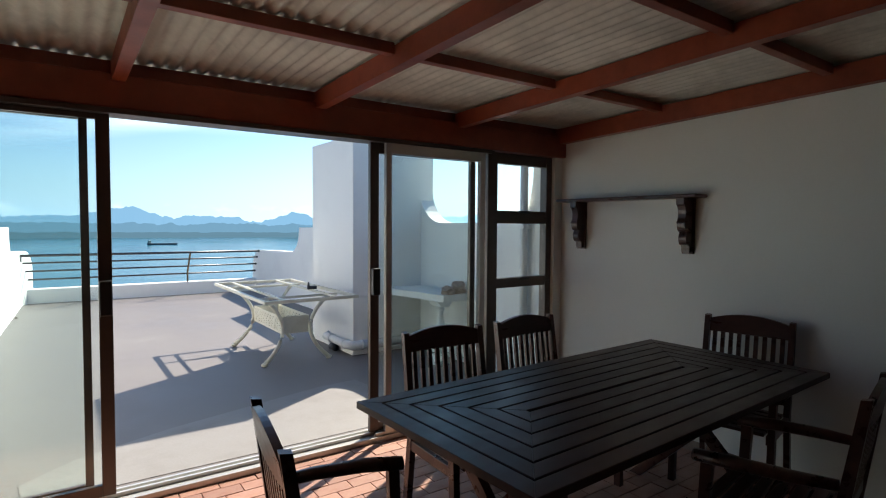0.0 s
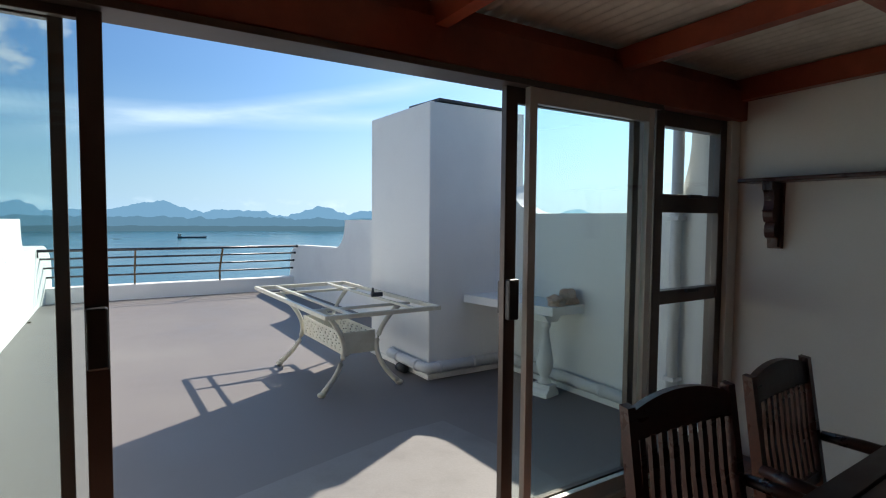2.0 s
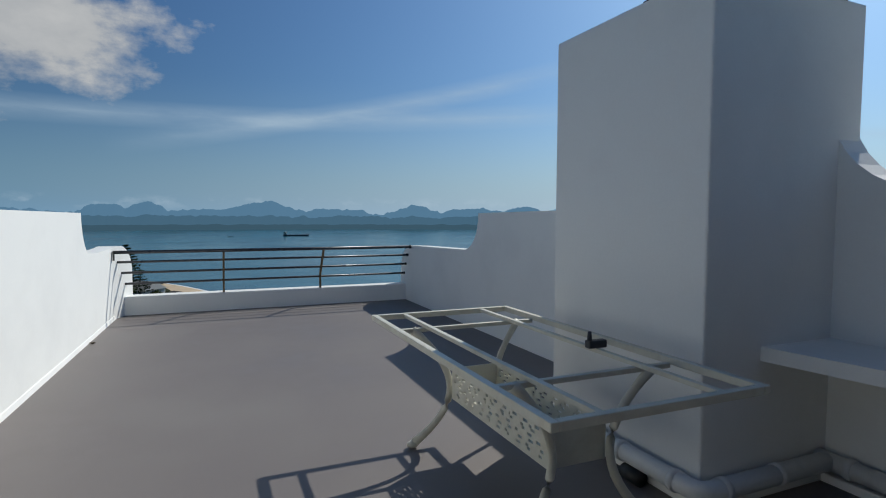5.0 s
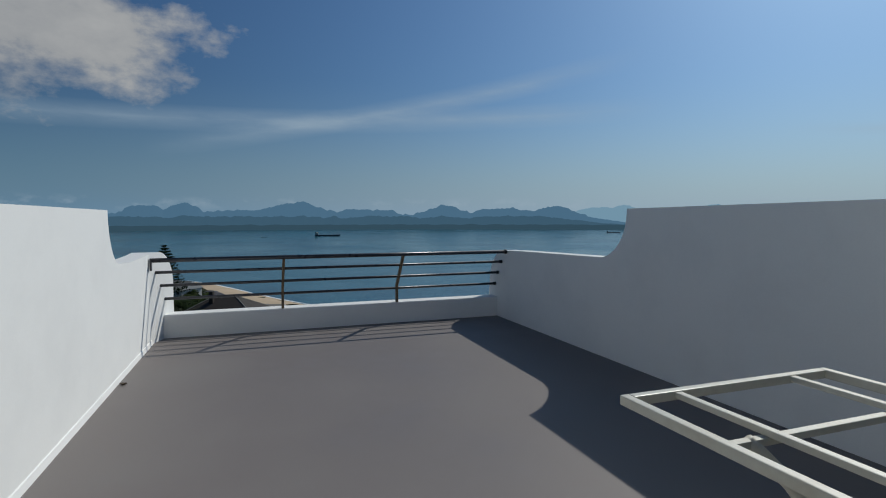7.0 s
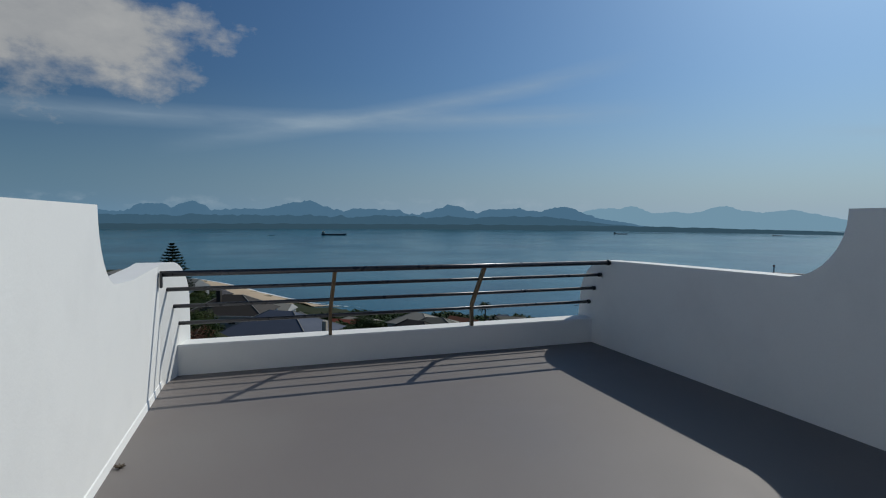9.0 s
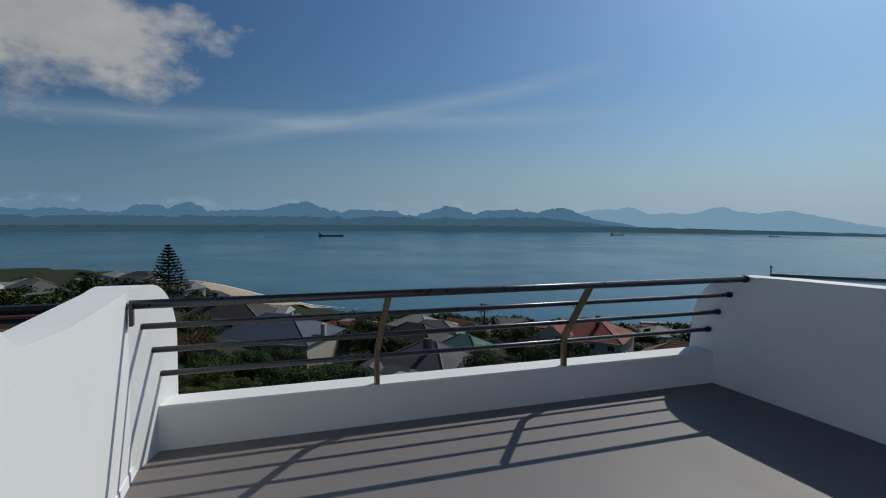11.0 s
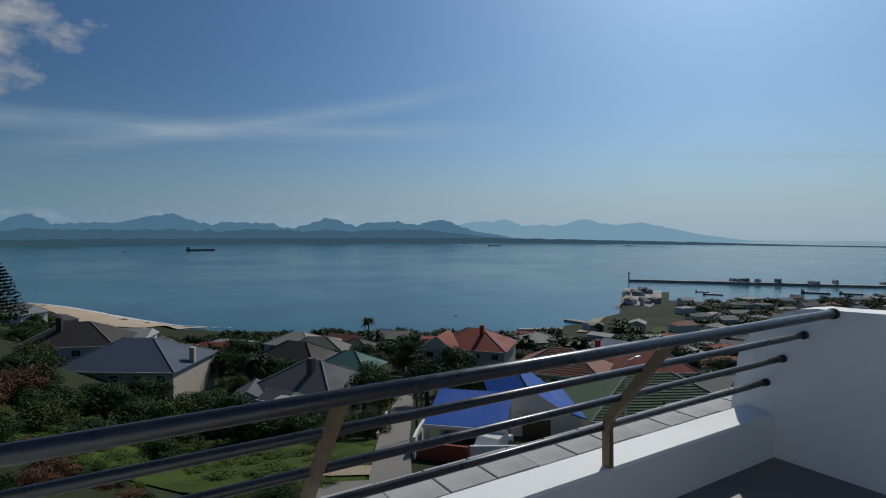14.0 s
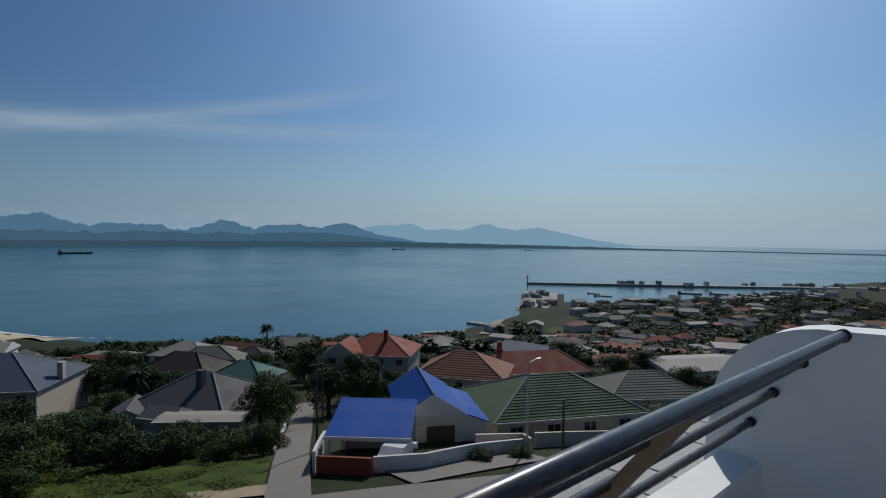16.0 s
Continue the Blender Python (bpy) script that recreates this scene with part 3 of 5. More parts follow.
# ---- garden table frame ----
gt = thing("garden_table", pose(2.685, 6.28, 0, 0, 0, 0), "cream cast metal garden table frame without its glass top", "table")
W, L, Z = 0.51, 1.03, 0.77
for x in (-W, W - 0.035):
    part("top_rail", box(B(), x, x + 0.035, -L, L, Z - 0.035, Z, 0.004), M["cream"], gt)
for y in (-L, L - 0.035):
    part("top_rail", box(B(), -W + 0.036, W - 0.036, y, y + 0.035, Z - 0.035, Z, 0.004), M["cream"], gt)
for x in (-0.30, 0.27):
    part("inner_bar", box(B(), x, x + 0.03, -L + 0.036, L - 0.036, Z - 0.025, Z - 0.003, 0.003), M["cream"], gt)
for y in (-0.56, 0.62):
    part("cross_bar", box(B(), -W + 0.036, W - 0.036, y, y + 0.03, Z - 0.05, Z - 0.026, 0.003), M["cream"], gt)
bx, by0, by1 = 0.155, -0.50, 0.52
for sx in (-1, 1):
    bm = B()
    nx, nz = 84, 14
    vs = {}
    for i in range(nx + 1):
        for k in range(nz + 1):
            vs[i, k] = bm.verts.new((sx * bx, by0 + (by1 - by0) * i / nx, 0.32 + 0.19 * k / nz))
    for i in range(nx):
        for k in range(nz):
            u, w = i * 0.8, k * 0.95
            hole = math.sin(u + 1.3 * math.sin(w * 1.1)) * math.cos(w * 1.5 + 0.8 * math.sin(u * 0.5)) > 0.42
            if 1 < k < nz - 2 and 2 < i < nx - 3 and hole:
                continue
            bm.faces.new((vs[i, k], vs[i + 1, k], vs[i + 1, k + 1], vs[i, k + 1]))
    loose = [v for v in bm.verts if not v.link_faces]
    bmesh.ops.delete(bm, geom=loose, context="VERTS")
    ob = part("filigree_panel", bm, M["cream"], gt, "pierced floral cast panel")
    md = ob.modifiers.new("thickness", "SOLIDIFY")
    md.thickness = 0.008
for y in (by0, by1 - 0.008):
    part("end_panel", box(B(), -bx + 0.009, bx - 0.009, y, y + 0.008, 0.32, 0.51, 0.002), M["cream"], gt)
part("tray", box(B(), -bx + 0.009, bx - 0.009, by0 + 0.009, by1 - 0.009, 0.325, 0.333), M["cream"], gt)
for sx in (-1, 1):
    for y in (by0 - 0.03, by1 + 0.03):
        yy = -0.56 if y < 0 else 0.64
        pts = []
        for i in range(17):
            u = i / 16
            zz = 0.035 + u * 0.70
            xx = 0.155 + 0.205 * abs(2 * u - 0.98) ** 1.9
            pts.append((sx * xx, y + (yy - y) * abs(2 * u - 1) ** 2, zz))
        rad = [0.027, 0.025, 0.023] + [0.022] * 12 + [0.024, 0.027]
        leg = part("leg", tube(B(), pts, rad, 10, 0.75), M["cream"], gt, smooth=True)
        bm = B()
        bmesh.ops.create_uvsphere(bm, u_segments=12, v_segments=8, radius=0.03)
        bmesh.ops.transform(bm, matrix=Matrix.Translation((pts[0][0] + sx * 0.012, pts[0][1], 0.024)) @ Matrix.Diagonal((1.3, 0.9, 0.8, 1)), verts=bm.verts)
        part("foot", bm, M["cream"], leg, smooth=True)
clamp = thing("umbrella_clamp", pose(2.97, 6.02, 0.767), "small dark green plastic clamp on the table frame", "clamp")
part("body", box(B(), -0.055, 0.055, -0.02, 0.02, 0, 0.04, 0.006), M["cap"], clamp)
part("screw", tube(B(), [(-0.04, 0, 0.04), (-0.04, 0, 0.085)], [0.014, 0.009], 10), M["cap"], clamp, smooth=True)
# ---- room ----
FZ = -0.05
solid("floor_room", box(B(), -2.7, 4.36, -3.2, 3.40, FZ - 0.25, FZ - 0.006), M["mortar"], "mortar bed of the brick paved room floor", "floor", "structure")
room_floor = bpy.data.objects["floor_room"]
solid("wall_room_right", box(B(), 4.36, 4.70, -3.2, 3.61, -0.35, 2.62), M["inner"], "plain off-white plastered inside wall", "wall", "structure")
# left and back walls are unseen additions, kept dark to dim the room
solid("wall_room_left", box(B(), -2.94, -2.7, -3.2, 3.6, -0.35, 2.75), M["dim_wall"], "unseen inside wall added to close the room, dark brown to cut bounced light", "wall", "structure")
solid("wall_room_back", box(B(), -2.7, 4.36, -3.4, -3.2, -0.35, 2.85), M["dim_wall"], "unseen back wall added to close the room, dark brown to cut bounced light", "wall", "structure")
solid("wall_room_pier", box(B(), -2.7, -1.75, 3.51, 3.66, -0.35, 2.12), M["inner"], "plain plastered wall pier beside the sliding doors", "wall", "structure")

SLOPE = 0.033


def ceil_z(y):
    return 2.425 + (3.3 - y) * SLOPE


# corrugated roof sheets
bm = B()
pitch, amp, xs = 0.076, 0.0105, np.arange(-2.9, 4.68, 0.0095)
rows_y = (-3.4, 0.0, 3.75)
grid = [[bm.verts.new((x, y, ceil_z(y) + amp + amp * math.cos(2 * math.pi * x / pitch))) for x in xs] for y in rows_y]
top = [[bm.verts.new((x, y, ceil_z(y) + amp + 0.008 + amp * math.cos(2 * math.pi * x / pitch))) for x in xs] for y in rows_y]
for g in (grid, top):
    for r0, r1 in zip(g, g[1:]):
        for i in range(len(xs) - 1):
            bm.faces.new((r0[i], r0[i + 1], r1[i + 1], r1[i]))
for k in (0, -1):
    for i in range(len(xs) - 1):
        bm.faces.new((grid[k][i], grid[k][i + 1], top[k][i + 1], top[k][i]))
solid("ceiling", bm, M["sheet"], "corrugated fibre cement roof sheets seen from below", "ceiling", "structure", smooth=True)

beam = solid("door_beam", box(B(), -2.7, 4.356, 3.375, 3.50, 2.152, 2.335, 0.006), M["beam"], "red stained timber beam over the sliding doors", "beam")
plate = solid("wall_plate", box(B(), -2.7, 4.356, 3.42, 3.52, 2.337, 2.413, 0.004), M["beam"], "dark timber plate under the roof sheets", "beam")
for i, x in enumerate((-1.55, -0.36, 0.82, 1.98, 3.15, 4.30)):
    bm = B()
    w = 0.033
    y0, y1 = -3.19, 3.42
    drop = 0.035
    prism(bm, [(y0, ceil_z(y0) - (0.15 if x > 4 else 0.125)), (y1, ceil_z(y1) - (0.15 if x > 4 else 0.125)), (y1, ceil_z(y1) - drop + 0.02), (y0, ceil_z(y0) - drop + 0.02)], "x", x - w, x + w)
    solid("rafter", bm, M["beam"], "red stained timber roof rafter", "rafter", group="roof rafters")
xs_r = (-2.7, -1.55, -0.36, 0.82, 1.98, 3.15, 4.30)
for y in (2.38, 1.27, 0.16, -0.95, -2.06):
    for a, b in zip(xs_r, xs_r[1:]):
        z = ceil_z(y)
        solid("purlin", box(B(), a + 0.034, b - 0.034, y - 0.028, y + 0.028, z - 0.06, z - 0.002, 0.003), M["beam"], "dark red timber purlin between rafters", "purlin", group="roof purlins")


# sliding doors
def leaf(x0, x1, y, left_w, right_w, handle=None, label="", mat="alu", rail_h=0.075):
    d = thing("sliding_door", pose(x0, y, 0.0), label, "door", "sliding door leaves")
    w, h = x1 - x0, 2.12
    part("stile", box(B(), 0, left_w, -0.018, 0.018, 0.012, h, 0.003), M[mat], d)
    part("stile", box(B(), w - right_w, w, -0.018, 0.018, 0.012, h, 0.003), M[mat], d)
    part("top_rail", box(B(), left_w, w - right_w, -0.016, 0.016, h - rail_h, h, 0.002), M[mat], d)
    part("bottom_rail", box(B(), left_w, w - right_w, -0.016, 0.016, 0.012, 0.075, 0.002), M[mat], d)
    g = part("glass_pane", box(B(), left_w, w - right_w, -0.003, 0.003, 0.075, h - rail_h), M["glass"], d, "slightly green clear glass")
    g.visible_shadow = False
    if handle is not None:
        hx = w - right_w / 2 if handle else left_w / 2
        hd = part("handle", box(B(), hx - 0.03, hx + 0.03, -0.055, -0.018, 1.02, 1.215, 0.008), M["black"], d, "black plastic pull handle")
        part("outer_handle", box(B(), hx - 0.02, hx + 0.02, 0.019, 0.05, 1.04, 1.2, 0.006), M["black"], hd)
    return d


leaf(-0.90, 0.776, 3.435, 0.06, 0.066, True, "bronze aluminium sliding glass door slid open", rail_h=0.03)
leaf(-1.05, 0.675, 3.49, 0.06, 0.040, None, "bronze aluminium fixed glass door leaf", rail_h=0.03)
leaf(2.372, 3.335, 3.440, 0.070, 0.05, False, "bronze aluminium sliding glass door slid open")
leaf(2.475, 3.40, 3.392, 0.048, 0.05, None, "worn aluminium fixed glass door leaf", "alu_light")
bm = B()
box(bm, -1.74, 3.47, 3.37, 3.535, 2.122, 2.150, 0.002)
solid("door_head", bm, M["alu"], "bronze aluminium sliding door head track", "door frame", "structure")
bm = B()
box(bm, -1.74, 3.47, 3.365, 3.53, -0.06, -0.012, 0.002)
box(bm, -1.74, 3.47, 3.425, 3.445, -0.012, 0.010)
box(bm, -1.74, 3.47, 3.48, 3.50, -0.012, 0.010)
box(bm, 2.40, 3.47, 3.382, 3.402, -0.012, 0.010)
solid("door_sill", bm, M["alu_light"], "worn aluminium sliding door sill track", "door sill", "structure")
solid("door_jamb", box(B(), 3.45, 3.52, 3.40, 3.54, 0.0, 2.150, 0.003), M["alu"], "bronze aluminium door jamb", "door frame", "structure")
leaf(-1.74, -0.85, 3.49, 0.05, 0.04, None, "bronze aluminium fixed glass door leaf", rail_h=0.03)

win = thing("window_1", pose(3.523, 3.49, 0), "three-pane bronze aluminium side window", "window", kind="structure")
x0, x1 = 0.0, 0.73
part("jamb", box(B(), x0, x0 + 0.075, -0.04, 0.04, -0.05, 2.150, 0.003), M["alu"], win)
part("jamb", box(B(), x1 - 0.068, x1, -0.04, 0.04, -0.05, 2.150, 0.003), M["alu"], win)
for za, zb in ((-0.05, 0.07), (0.99, 1.073), (1.548, 1.658), (2.06, 2.150)):
    part("transom", box(B(), x0 + 0.076, x1 - 0.071, -0.035, 0.035, za, zb, 0.003), M["alu"], win)
for z in (1.063, 1.648):
    part("window_stay", box(B(), 0.32, 0.44, -0.062, -0.036, z - 0.012, z + 0.012, 0.004), M["black"], win)
for za, zb in ((0.07, 0.99), (1.073, 1.548), (1.658, 2.06)):
    g = part("glass_pane", box(B(), x0 + 0.076, x1 - 0.071, -0.003, 0.003, za, zb), M["glass"], win, "clear glass")
    g.visible_shadow = False

solid("wall_nib", box(B(), 4.256, 4.357, 3.42, 3.61, -0.35, 2.151), M["inner"], "narrow plastered return beside the side window", "wall", "structure")

# bracket shelf on the wall
shelf = thing("wall_shelf", pose(4.36, 2.60, 1.74), "dark wooden wall shelf on two carved scroll brackets", "shelf")
part("shelf_board", box(B(), -0.17, 0, -0.57, 0.74, 0, 0.026, 0.009), M["wood"], shelf)
prof = [(0, 0), (-0.20, 0), (-0.20, -0.05)] + arc(-0.20, -0.12, 0.045, 0.07, 80, -80, 6) + arc(-0.13, -0.20, 0.045, 0.06, 160, 290, 6) + arc(-0.09, -0.31, 0.05, 0.055, 150, 280, 6) + [(-0.07, -0.42), (0, -0.42)]
prof = [(a * 0.68, b * 0.95) for a, b in prof]
for y in (-0.435, 0.57):
    bk = part("bracket", prism(B(), prof, "y", y - 0.03, y + 0.03), M["wood"], shelf)
    part("back_plate", box(B(), -0.02, 0, y - 0.045, y + 0.045, -0.41, -0.001, 0.003), M["wood"], bk)

# dining table
dt = thing("dining_table", pose(2.757, 1.578, FZ, 0, 0, 1.9), "dark stained wooden dining table of concentric mitred boards", "table")
hl, hw, tz = 1.145, 0.535, 0.80
bw, gap = 0.079, 0.010
k = 0
while hw - k * (bw + gap) > 0.06:
    a, b = hl - k * (bw + gap), hw - k * (bw + gap)
    ai, bi = a - bw, max(b - bw, 0.0)
    for ring in ([(-a, -b), (a, -b), (ai, -bi), (-ai, -bi)], [(a, b), (-a, b), (-ai, bi), (ai, bi)], [(a, -b), (a, b), (ai, bi), (ai, -bi)], [(-a, b), (-a, -b), (-ai, -bi), (-ai, bi)]):
        bm = prism(B(), ring, "z", tz - 0.03, tz)
        top_edges = [e for e in bm.edges if all(v.co.z > tz - 0.001 for v in e.verts)]
        bmesh.ops.bevel(bm, geom=top_edges, offset=0.002, segments=1, affect="EDGES")
        part("board", bm, M["table"], dt)
    k += 1
# thin dark sheet close under the boards stands in for shade in their gaps
part("under_frame", box(B(), -hl + 0.09, hl - 0.09, -hw + 0.08, hw - 0.08, tz - 0.035, tz - 0.0302), M["cap"], dt)
for y in (-hw + 0.10, hw - 0.13):
    part("apron", box(B(), -hl + 0.12, hl - 0.12, y, y + 0.03, tz - 0.11, tz - 0.036, 0.003), M["wood"], dt)
for sx in (-1, 1):
    for sgn in (-1, 1):
        bm = B()
        x = sx * 0.82 + sgn * 0.022
        prism(bm, [(-0.40 * sgn - 0.04, 0), (-0.40 * sgn + 0.04, 0), (0.36 * sgn + 0.04, tz - 0.04), (0.36 * sgn - 0.04, tz - 0.04)], "x", x - 0.02, x + 0.02)
        part("leg", bm, M["wood"], dt)
part("stretcher", tube(B(), [(-0.82, 0, 0.40), (0.82, 0, 0.40)], 0.022, 10), M["wood"], dt)


def dining_chair():
    """Faces +y; origin on the floor under the middle of the seat."""
    ch = thing("dining_chair", pose(0, 0, FZ), "dark stained wooden armchair with a slatted back", "chair", "chairs round the table")
    w, zs, tilt = 0.25, 0.43, 0.20
    for sx in (-1, 1):
        bm = B()
        prism(bm, [(-0.30, 0), (-0.255, 0), (-0.20, 0.43), (-0.285, 0.98), (-0.32, 0.985), (-0.245, 0.43)], "x", sx * w - 0.017, sx * w + 0.017)
        part("back_post", bm, M["wood"], ch)
        bm = B()
        prism(bm, [(0.22, 0), (0.262, 0), (0.235, 0.62), (0.19, 0.62)], "x", sx * (w + 0.018) - 0.018, sx * (w + 0.018) + 0.018)
        part("front_leg", bm, M["wood"], ch)
        part("armrest", tube(B(), [(sx * (w + 0.02), -0.235, 0.66), (sx * (w + 0.045), -0.1, 0.655), (sx * (w + 0.05), 0.1, 0.645), (sx * (w + 0.035), 0.26, 0.63)], [0.02, 0.024, 0.027, 0.026], 10, 1.25), M["wood"], ch, smooth=True)
        part("side_rail", box(B(), sx * w - 0.014, sx * w + 0.014, -0.22, 0.22, zs - 0.075, zs - 0.02, 0.003), M["wood"], ch)
    for i in range(7):
        y = -0.2 + i * 0.067
        part("seat_slat", box(B(), -w + 0.016, w - 0.016, y, y + 0.052, zs - 0.02, zs, 0.004), M["wood"], ch)

    def back_y(z):
        return -0.222 - (z - 0.43) * 0.155
    bm = B()
    n = 12
    lo, hi = [], []
    for dy in (-0.013, 0.013):
        for i in range(n + 1):
            x = -w + 2 * w * i / n
            crown = 0.045 * (1 - (x / w) ** 2)
            bow = -0.012 * (1 - (x / w) ** 2)
            lo.append(bm.verts.new((x, back_y(0.88) + dy + bow, 0.875)))
            hi.append(bm.verts.new((x, back_y(0.97) + dy + bow, 0.955 + crown)))
    m1 = n + 1
    for i in range(n):
        bm.faces.new((lo[i], lo[i + 1], hi[i + 1], hi[i]))
        bm.faces.new((lo[m1 + i], hi[m1 + i], hi[m1 + i + 1], lo[m1 + i + 1]))
        bm.faces.new((hi[i], hi[i + 1], hi[m1 + i + 1], hi[m1 + i]))
        bm.faces.new((lo[i], lo[m1 + i], lo[m1 + i + 1], lo[i + 1]))
    bm.faces.new((lo[0], hi[0], hi[m1], lo[m1]))
    bm.faces.new((lo[n], lo[m1 + n], hi[m1 + n], hi[n]))
    part("top_rail", bm, M["wood"], ch)
    part("bottom_rail", box(B(), -w + 0.016, w - 0.016, back_y(0.5) - 0.012, back_y(0.5) + 0.012, 0.475, 0.525, 0.003), M["wood"], ch)
    for i in range(9):
        x = -w + 0.05 + i * (2 * w - 0.1) / 8
        bm = B()
        prism(bm, [(back_y(0.52) - 0.008, 0.52), (back_y(0.52) + 0.008, 0.52), (back_y(0.7) + 0.002, 0.7), (back_y(0.88) + 0.008, 0.88), (back_y(0.88) - 0.008, 0.88), (back_y(0.7) - 0.014, 0.7)], "x", x - 0.012, x + 0.012)
        part("back_slat", bm, M["wood"], ch)
    return ch


first = dining_chair()
spots = [(2.33, 2.17, 177), (3.02, 2.18, 184), (3.93, 1.60, 101), (1.34, 1.51, -98), (3.02, 0.93, 10)]
first.matrix_world = pose(spots[0][0], spots[0][1], FZ, 0, 0, spots[0][2])
for x, y, a in spots[1:]:
    copy_thing(first, pose(x, y, FZ, 0, 0, a))
# ---- land and sea ----
C = Vector((1.4, 11.8, 0))
FWD, RGT = Vector((0.67, 0.742, 0)), Vector((0.742, -0.67, 0))
SEA = -75.0
SHORE_A = (-180, -60, -15, -8, -4.8, -3, -1, 1, 3.5, 6, 9, 12, 25, 36, 41, 43, 45, 49, 50.2, 50.4, 54.2, 55.2, 58, 66, 70, 74, 81, 100, 180)
SHORE_R = (1500, 1500, 950, 760, 690, 650, 600, 550, 505, 470, 448, 435, 400, 375, 380, 405, 450, 500, 560, 750, 730, 660, 650, 740, 800, 900, 1250, 1500, 1500)
PROF_R = (0, 20, 33, 40, 62, 90, 120, 200, 300, 380, 600, 3000)
PROF_Z = (-10, -12.6, -14.0, -15.2, -20.2, -25.2, -28.5, -44, -61, -71, -73, -73)


def land_z(x, y):
    dx, dy = x - C.x, y - C.y
    r, az = math.hypot(dx, dy), math.degrees(math.atan2(dx, dy))
    z = float(np.interp(r, PROF_R, PROF_Z))
    if abs(az) < 120:
        k = min(1.0, max(0.0, (6 - az) / 14))
        z += k * 0.55 * (min(r, 420) * 0.17) * max(0.0, 1 - max(0, r - 300) / 150)
    rs = float(np.interp(az, SHORE_A, SHORE_R))
    u = min(1.0, max(0.0, (rs - r + 4) / 28))
    u = u * u * (3 - 2 * u)
    return SEA - 2.5 + (z - SEA + 2.5) * u


def spot(side, ahead):
    p = C + FWD * ahead + RGT * side
    return p.x, p.y, land_z(p.x, p.y)


def polar(az, r):
    x, y = C.x + r * math.sin(radians(az)), C.y + r * math.cos(radians(az))
    return x, y, land_z(x, y)


bm = B()
radii = [0] + [4 * 1.062 ** i for i in range(103)]
azs = [a * 1.5 for a in range(-120, 120)]
rings = []
for r in radii[1:]:
    rings.append([bm.verts.new(polar(a, r)) for a in azs])
mid = bm.verts.new((C.x, C.y, land_z(C.x, C.y)))
n = len(azs)
for i in range(n):
    bm.faces.new((mid, rings[0][i], rings[0][(i + 1) % n]))
for r0, r1 in zip(rings, rings[1:]):
    for i in range(n):
        bm.faces.new((r0[i], r1[i], r1[(i + 1) % n], r0[(i + 1) % n]))
solid("ground", bm, M["hill"], "scrubby town hillside falling to the bay", "ground", "structure", smooth=True)

bm = B()
ring = [bm.verts.new((C.x + 4900 * math.cos(a * math.pi / 60), C.y + 4900 * math.sin(a * math.pi / 60), SEA)) for a in range(120)]
bm.faces.new(ring)
solid("water", bm, M["sea"], "calm blue green bay water", "sea", "structure")


def strip(name, pts, width, mat, label, category, lift=0.12):
    """A band draped on the land along points (side, ahead)."""
    bm = B()
    dense = []
    for (a, b), (c, d) in zip(pts, pts[1:]):
        for i in range(12):
            dense.append((a + (c - a) * i / 12, b + (d - b) * i / 12))
    dense.append(pts[-1])
    prev = None
    for i, (s_, a_) in enumerate(dense):
        q, p = dense[min(i + 1, len(dense) - 1)], dense[max(i - 1, 0)]
        t = Vector((q[0] - p[0], q[1] - p[1])).normalized()
        nrm = Vector((-t.y, t.x)) * width / 2
        row = []
        for k in (-1, -0.33, 0.33, 1):
            x, y, z = spot(s_ + nrm.x * k, a_ + nrm.y * k)
            row.append(bm.verts.new((x, y, z + lift)))
        if prev:
            for k in range(3):
                bm.faces.new((prev[k], prev[k + 1], row[k + 1], row[k]))
        prev = row
    return solid(name, bm, mat, label, category, "structure", smooth=True)


def band(name, az0, az1, off0, off1, mat, label, category, lift):
    bm = B()
    prev = None
    for i in range(41):
        az = az0 + (az1 - az0) * i / 40
        rs = float(np.interp(az, SHORE_A, SHORE_R))
        row = []
        for k in range(5):
            taper = min(1.0, (az1 - az) / 6 + 0.02, (az - az0) / 3 + 0.02)
            o = off1 + (off0 - off1) * taper * max(0.12, min(1.0, (az1 - az) / 11)) * (1 - k / 4) + 2.5 * noise.noise(Vector((az * 2.0, k * 0.3, 0)))
            x, y, z = polar(az, rs + o)
            row.append(bm.verts.new((x, y, max(z, SEA) + lift)))
        if prev:
            for k in range(4):
                bm.faces.new((prev[k], prev[k + 1], row[k + 1], row[k]))
        prev = row
    return solid(name, bm, mat, label, category, "structure", smooth=True)


band("beach", -5.4, 9.0, -105, 6, M["sand"], "curved pale sandy beach", "beach", 0.35)
band("surf", -5.2, 11, 3, 11, M["foam"], "thin white line of surf on the beach", "surf", 0.45)

# far coast and mountains
def ridge(name, dist, base, height, az0, az1, step, mat, label):
    bm = B()
    prev = None
    a = az0
    while a <= az1:
        x, y = C.x + dist * math.sin(radians(a)), C.y + dist * math.cos(radians(a))
        bx, by = C.x + (dist - 120) * math.sin(radians(a)), C.y + (dist - 120) * math.cos(radians(a))
        row = (bm.verts.new((bx, by, base)), bm.verts.new((x, y, base + max(1.0, height(a)))))
        if prev:
            bm.faces.new((prev[0], row[0], row[1], prev[1]))
        prev = row
        a += step
    return solid(name, bm, mat, label, "mountains", "structure", smooth=True)


def bumps(a, peaks):
    return max(h * math.exp(-abs((a - c) / w) ** p) for c, w, h, p in peaks)


def crags(a, seed):
    """Uneven ridges: sharp crests at several widths."""
    v = 0.0
    for k, h in ((0.35, 16), (0.8, 11), (1.9, 6), (4.3, 3.0)):
        v += h * (0.55 - abs(noise.noise(Vector((a * k, seed, k)))) * 2.0)
    return v


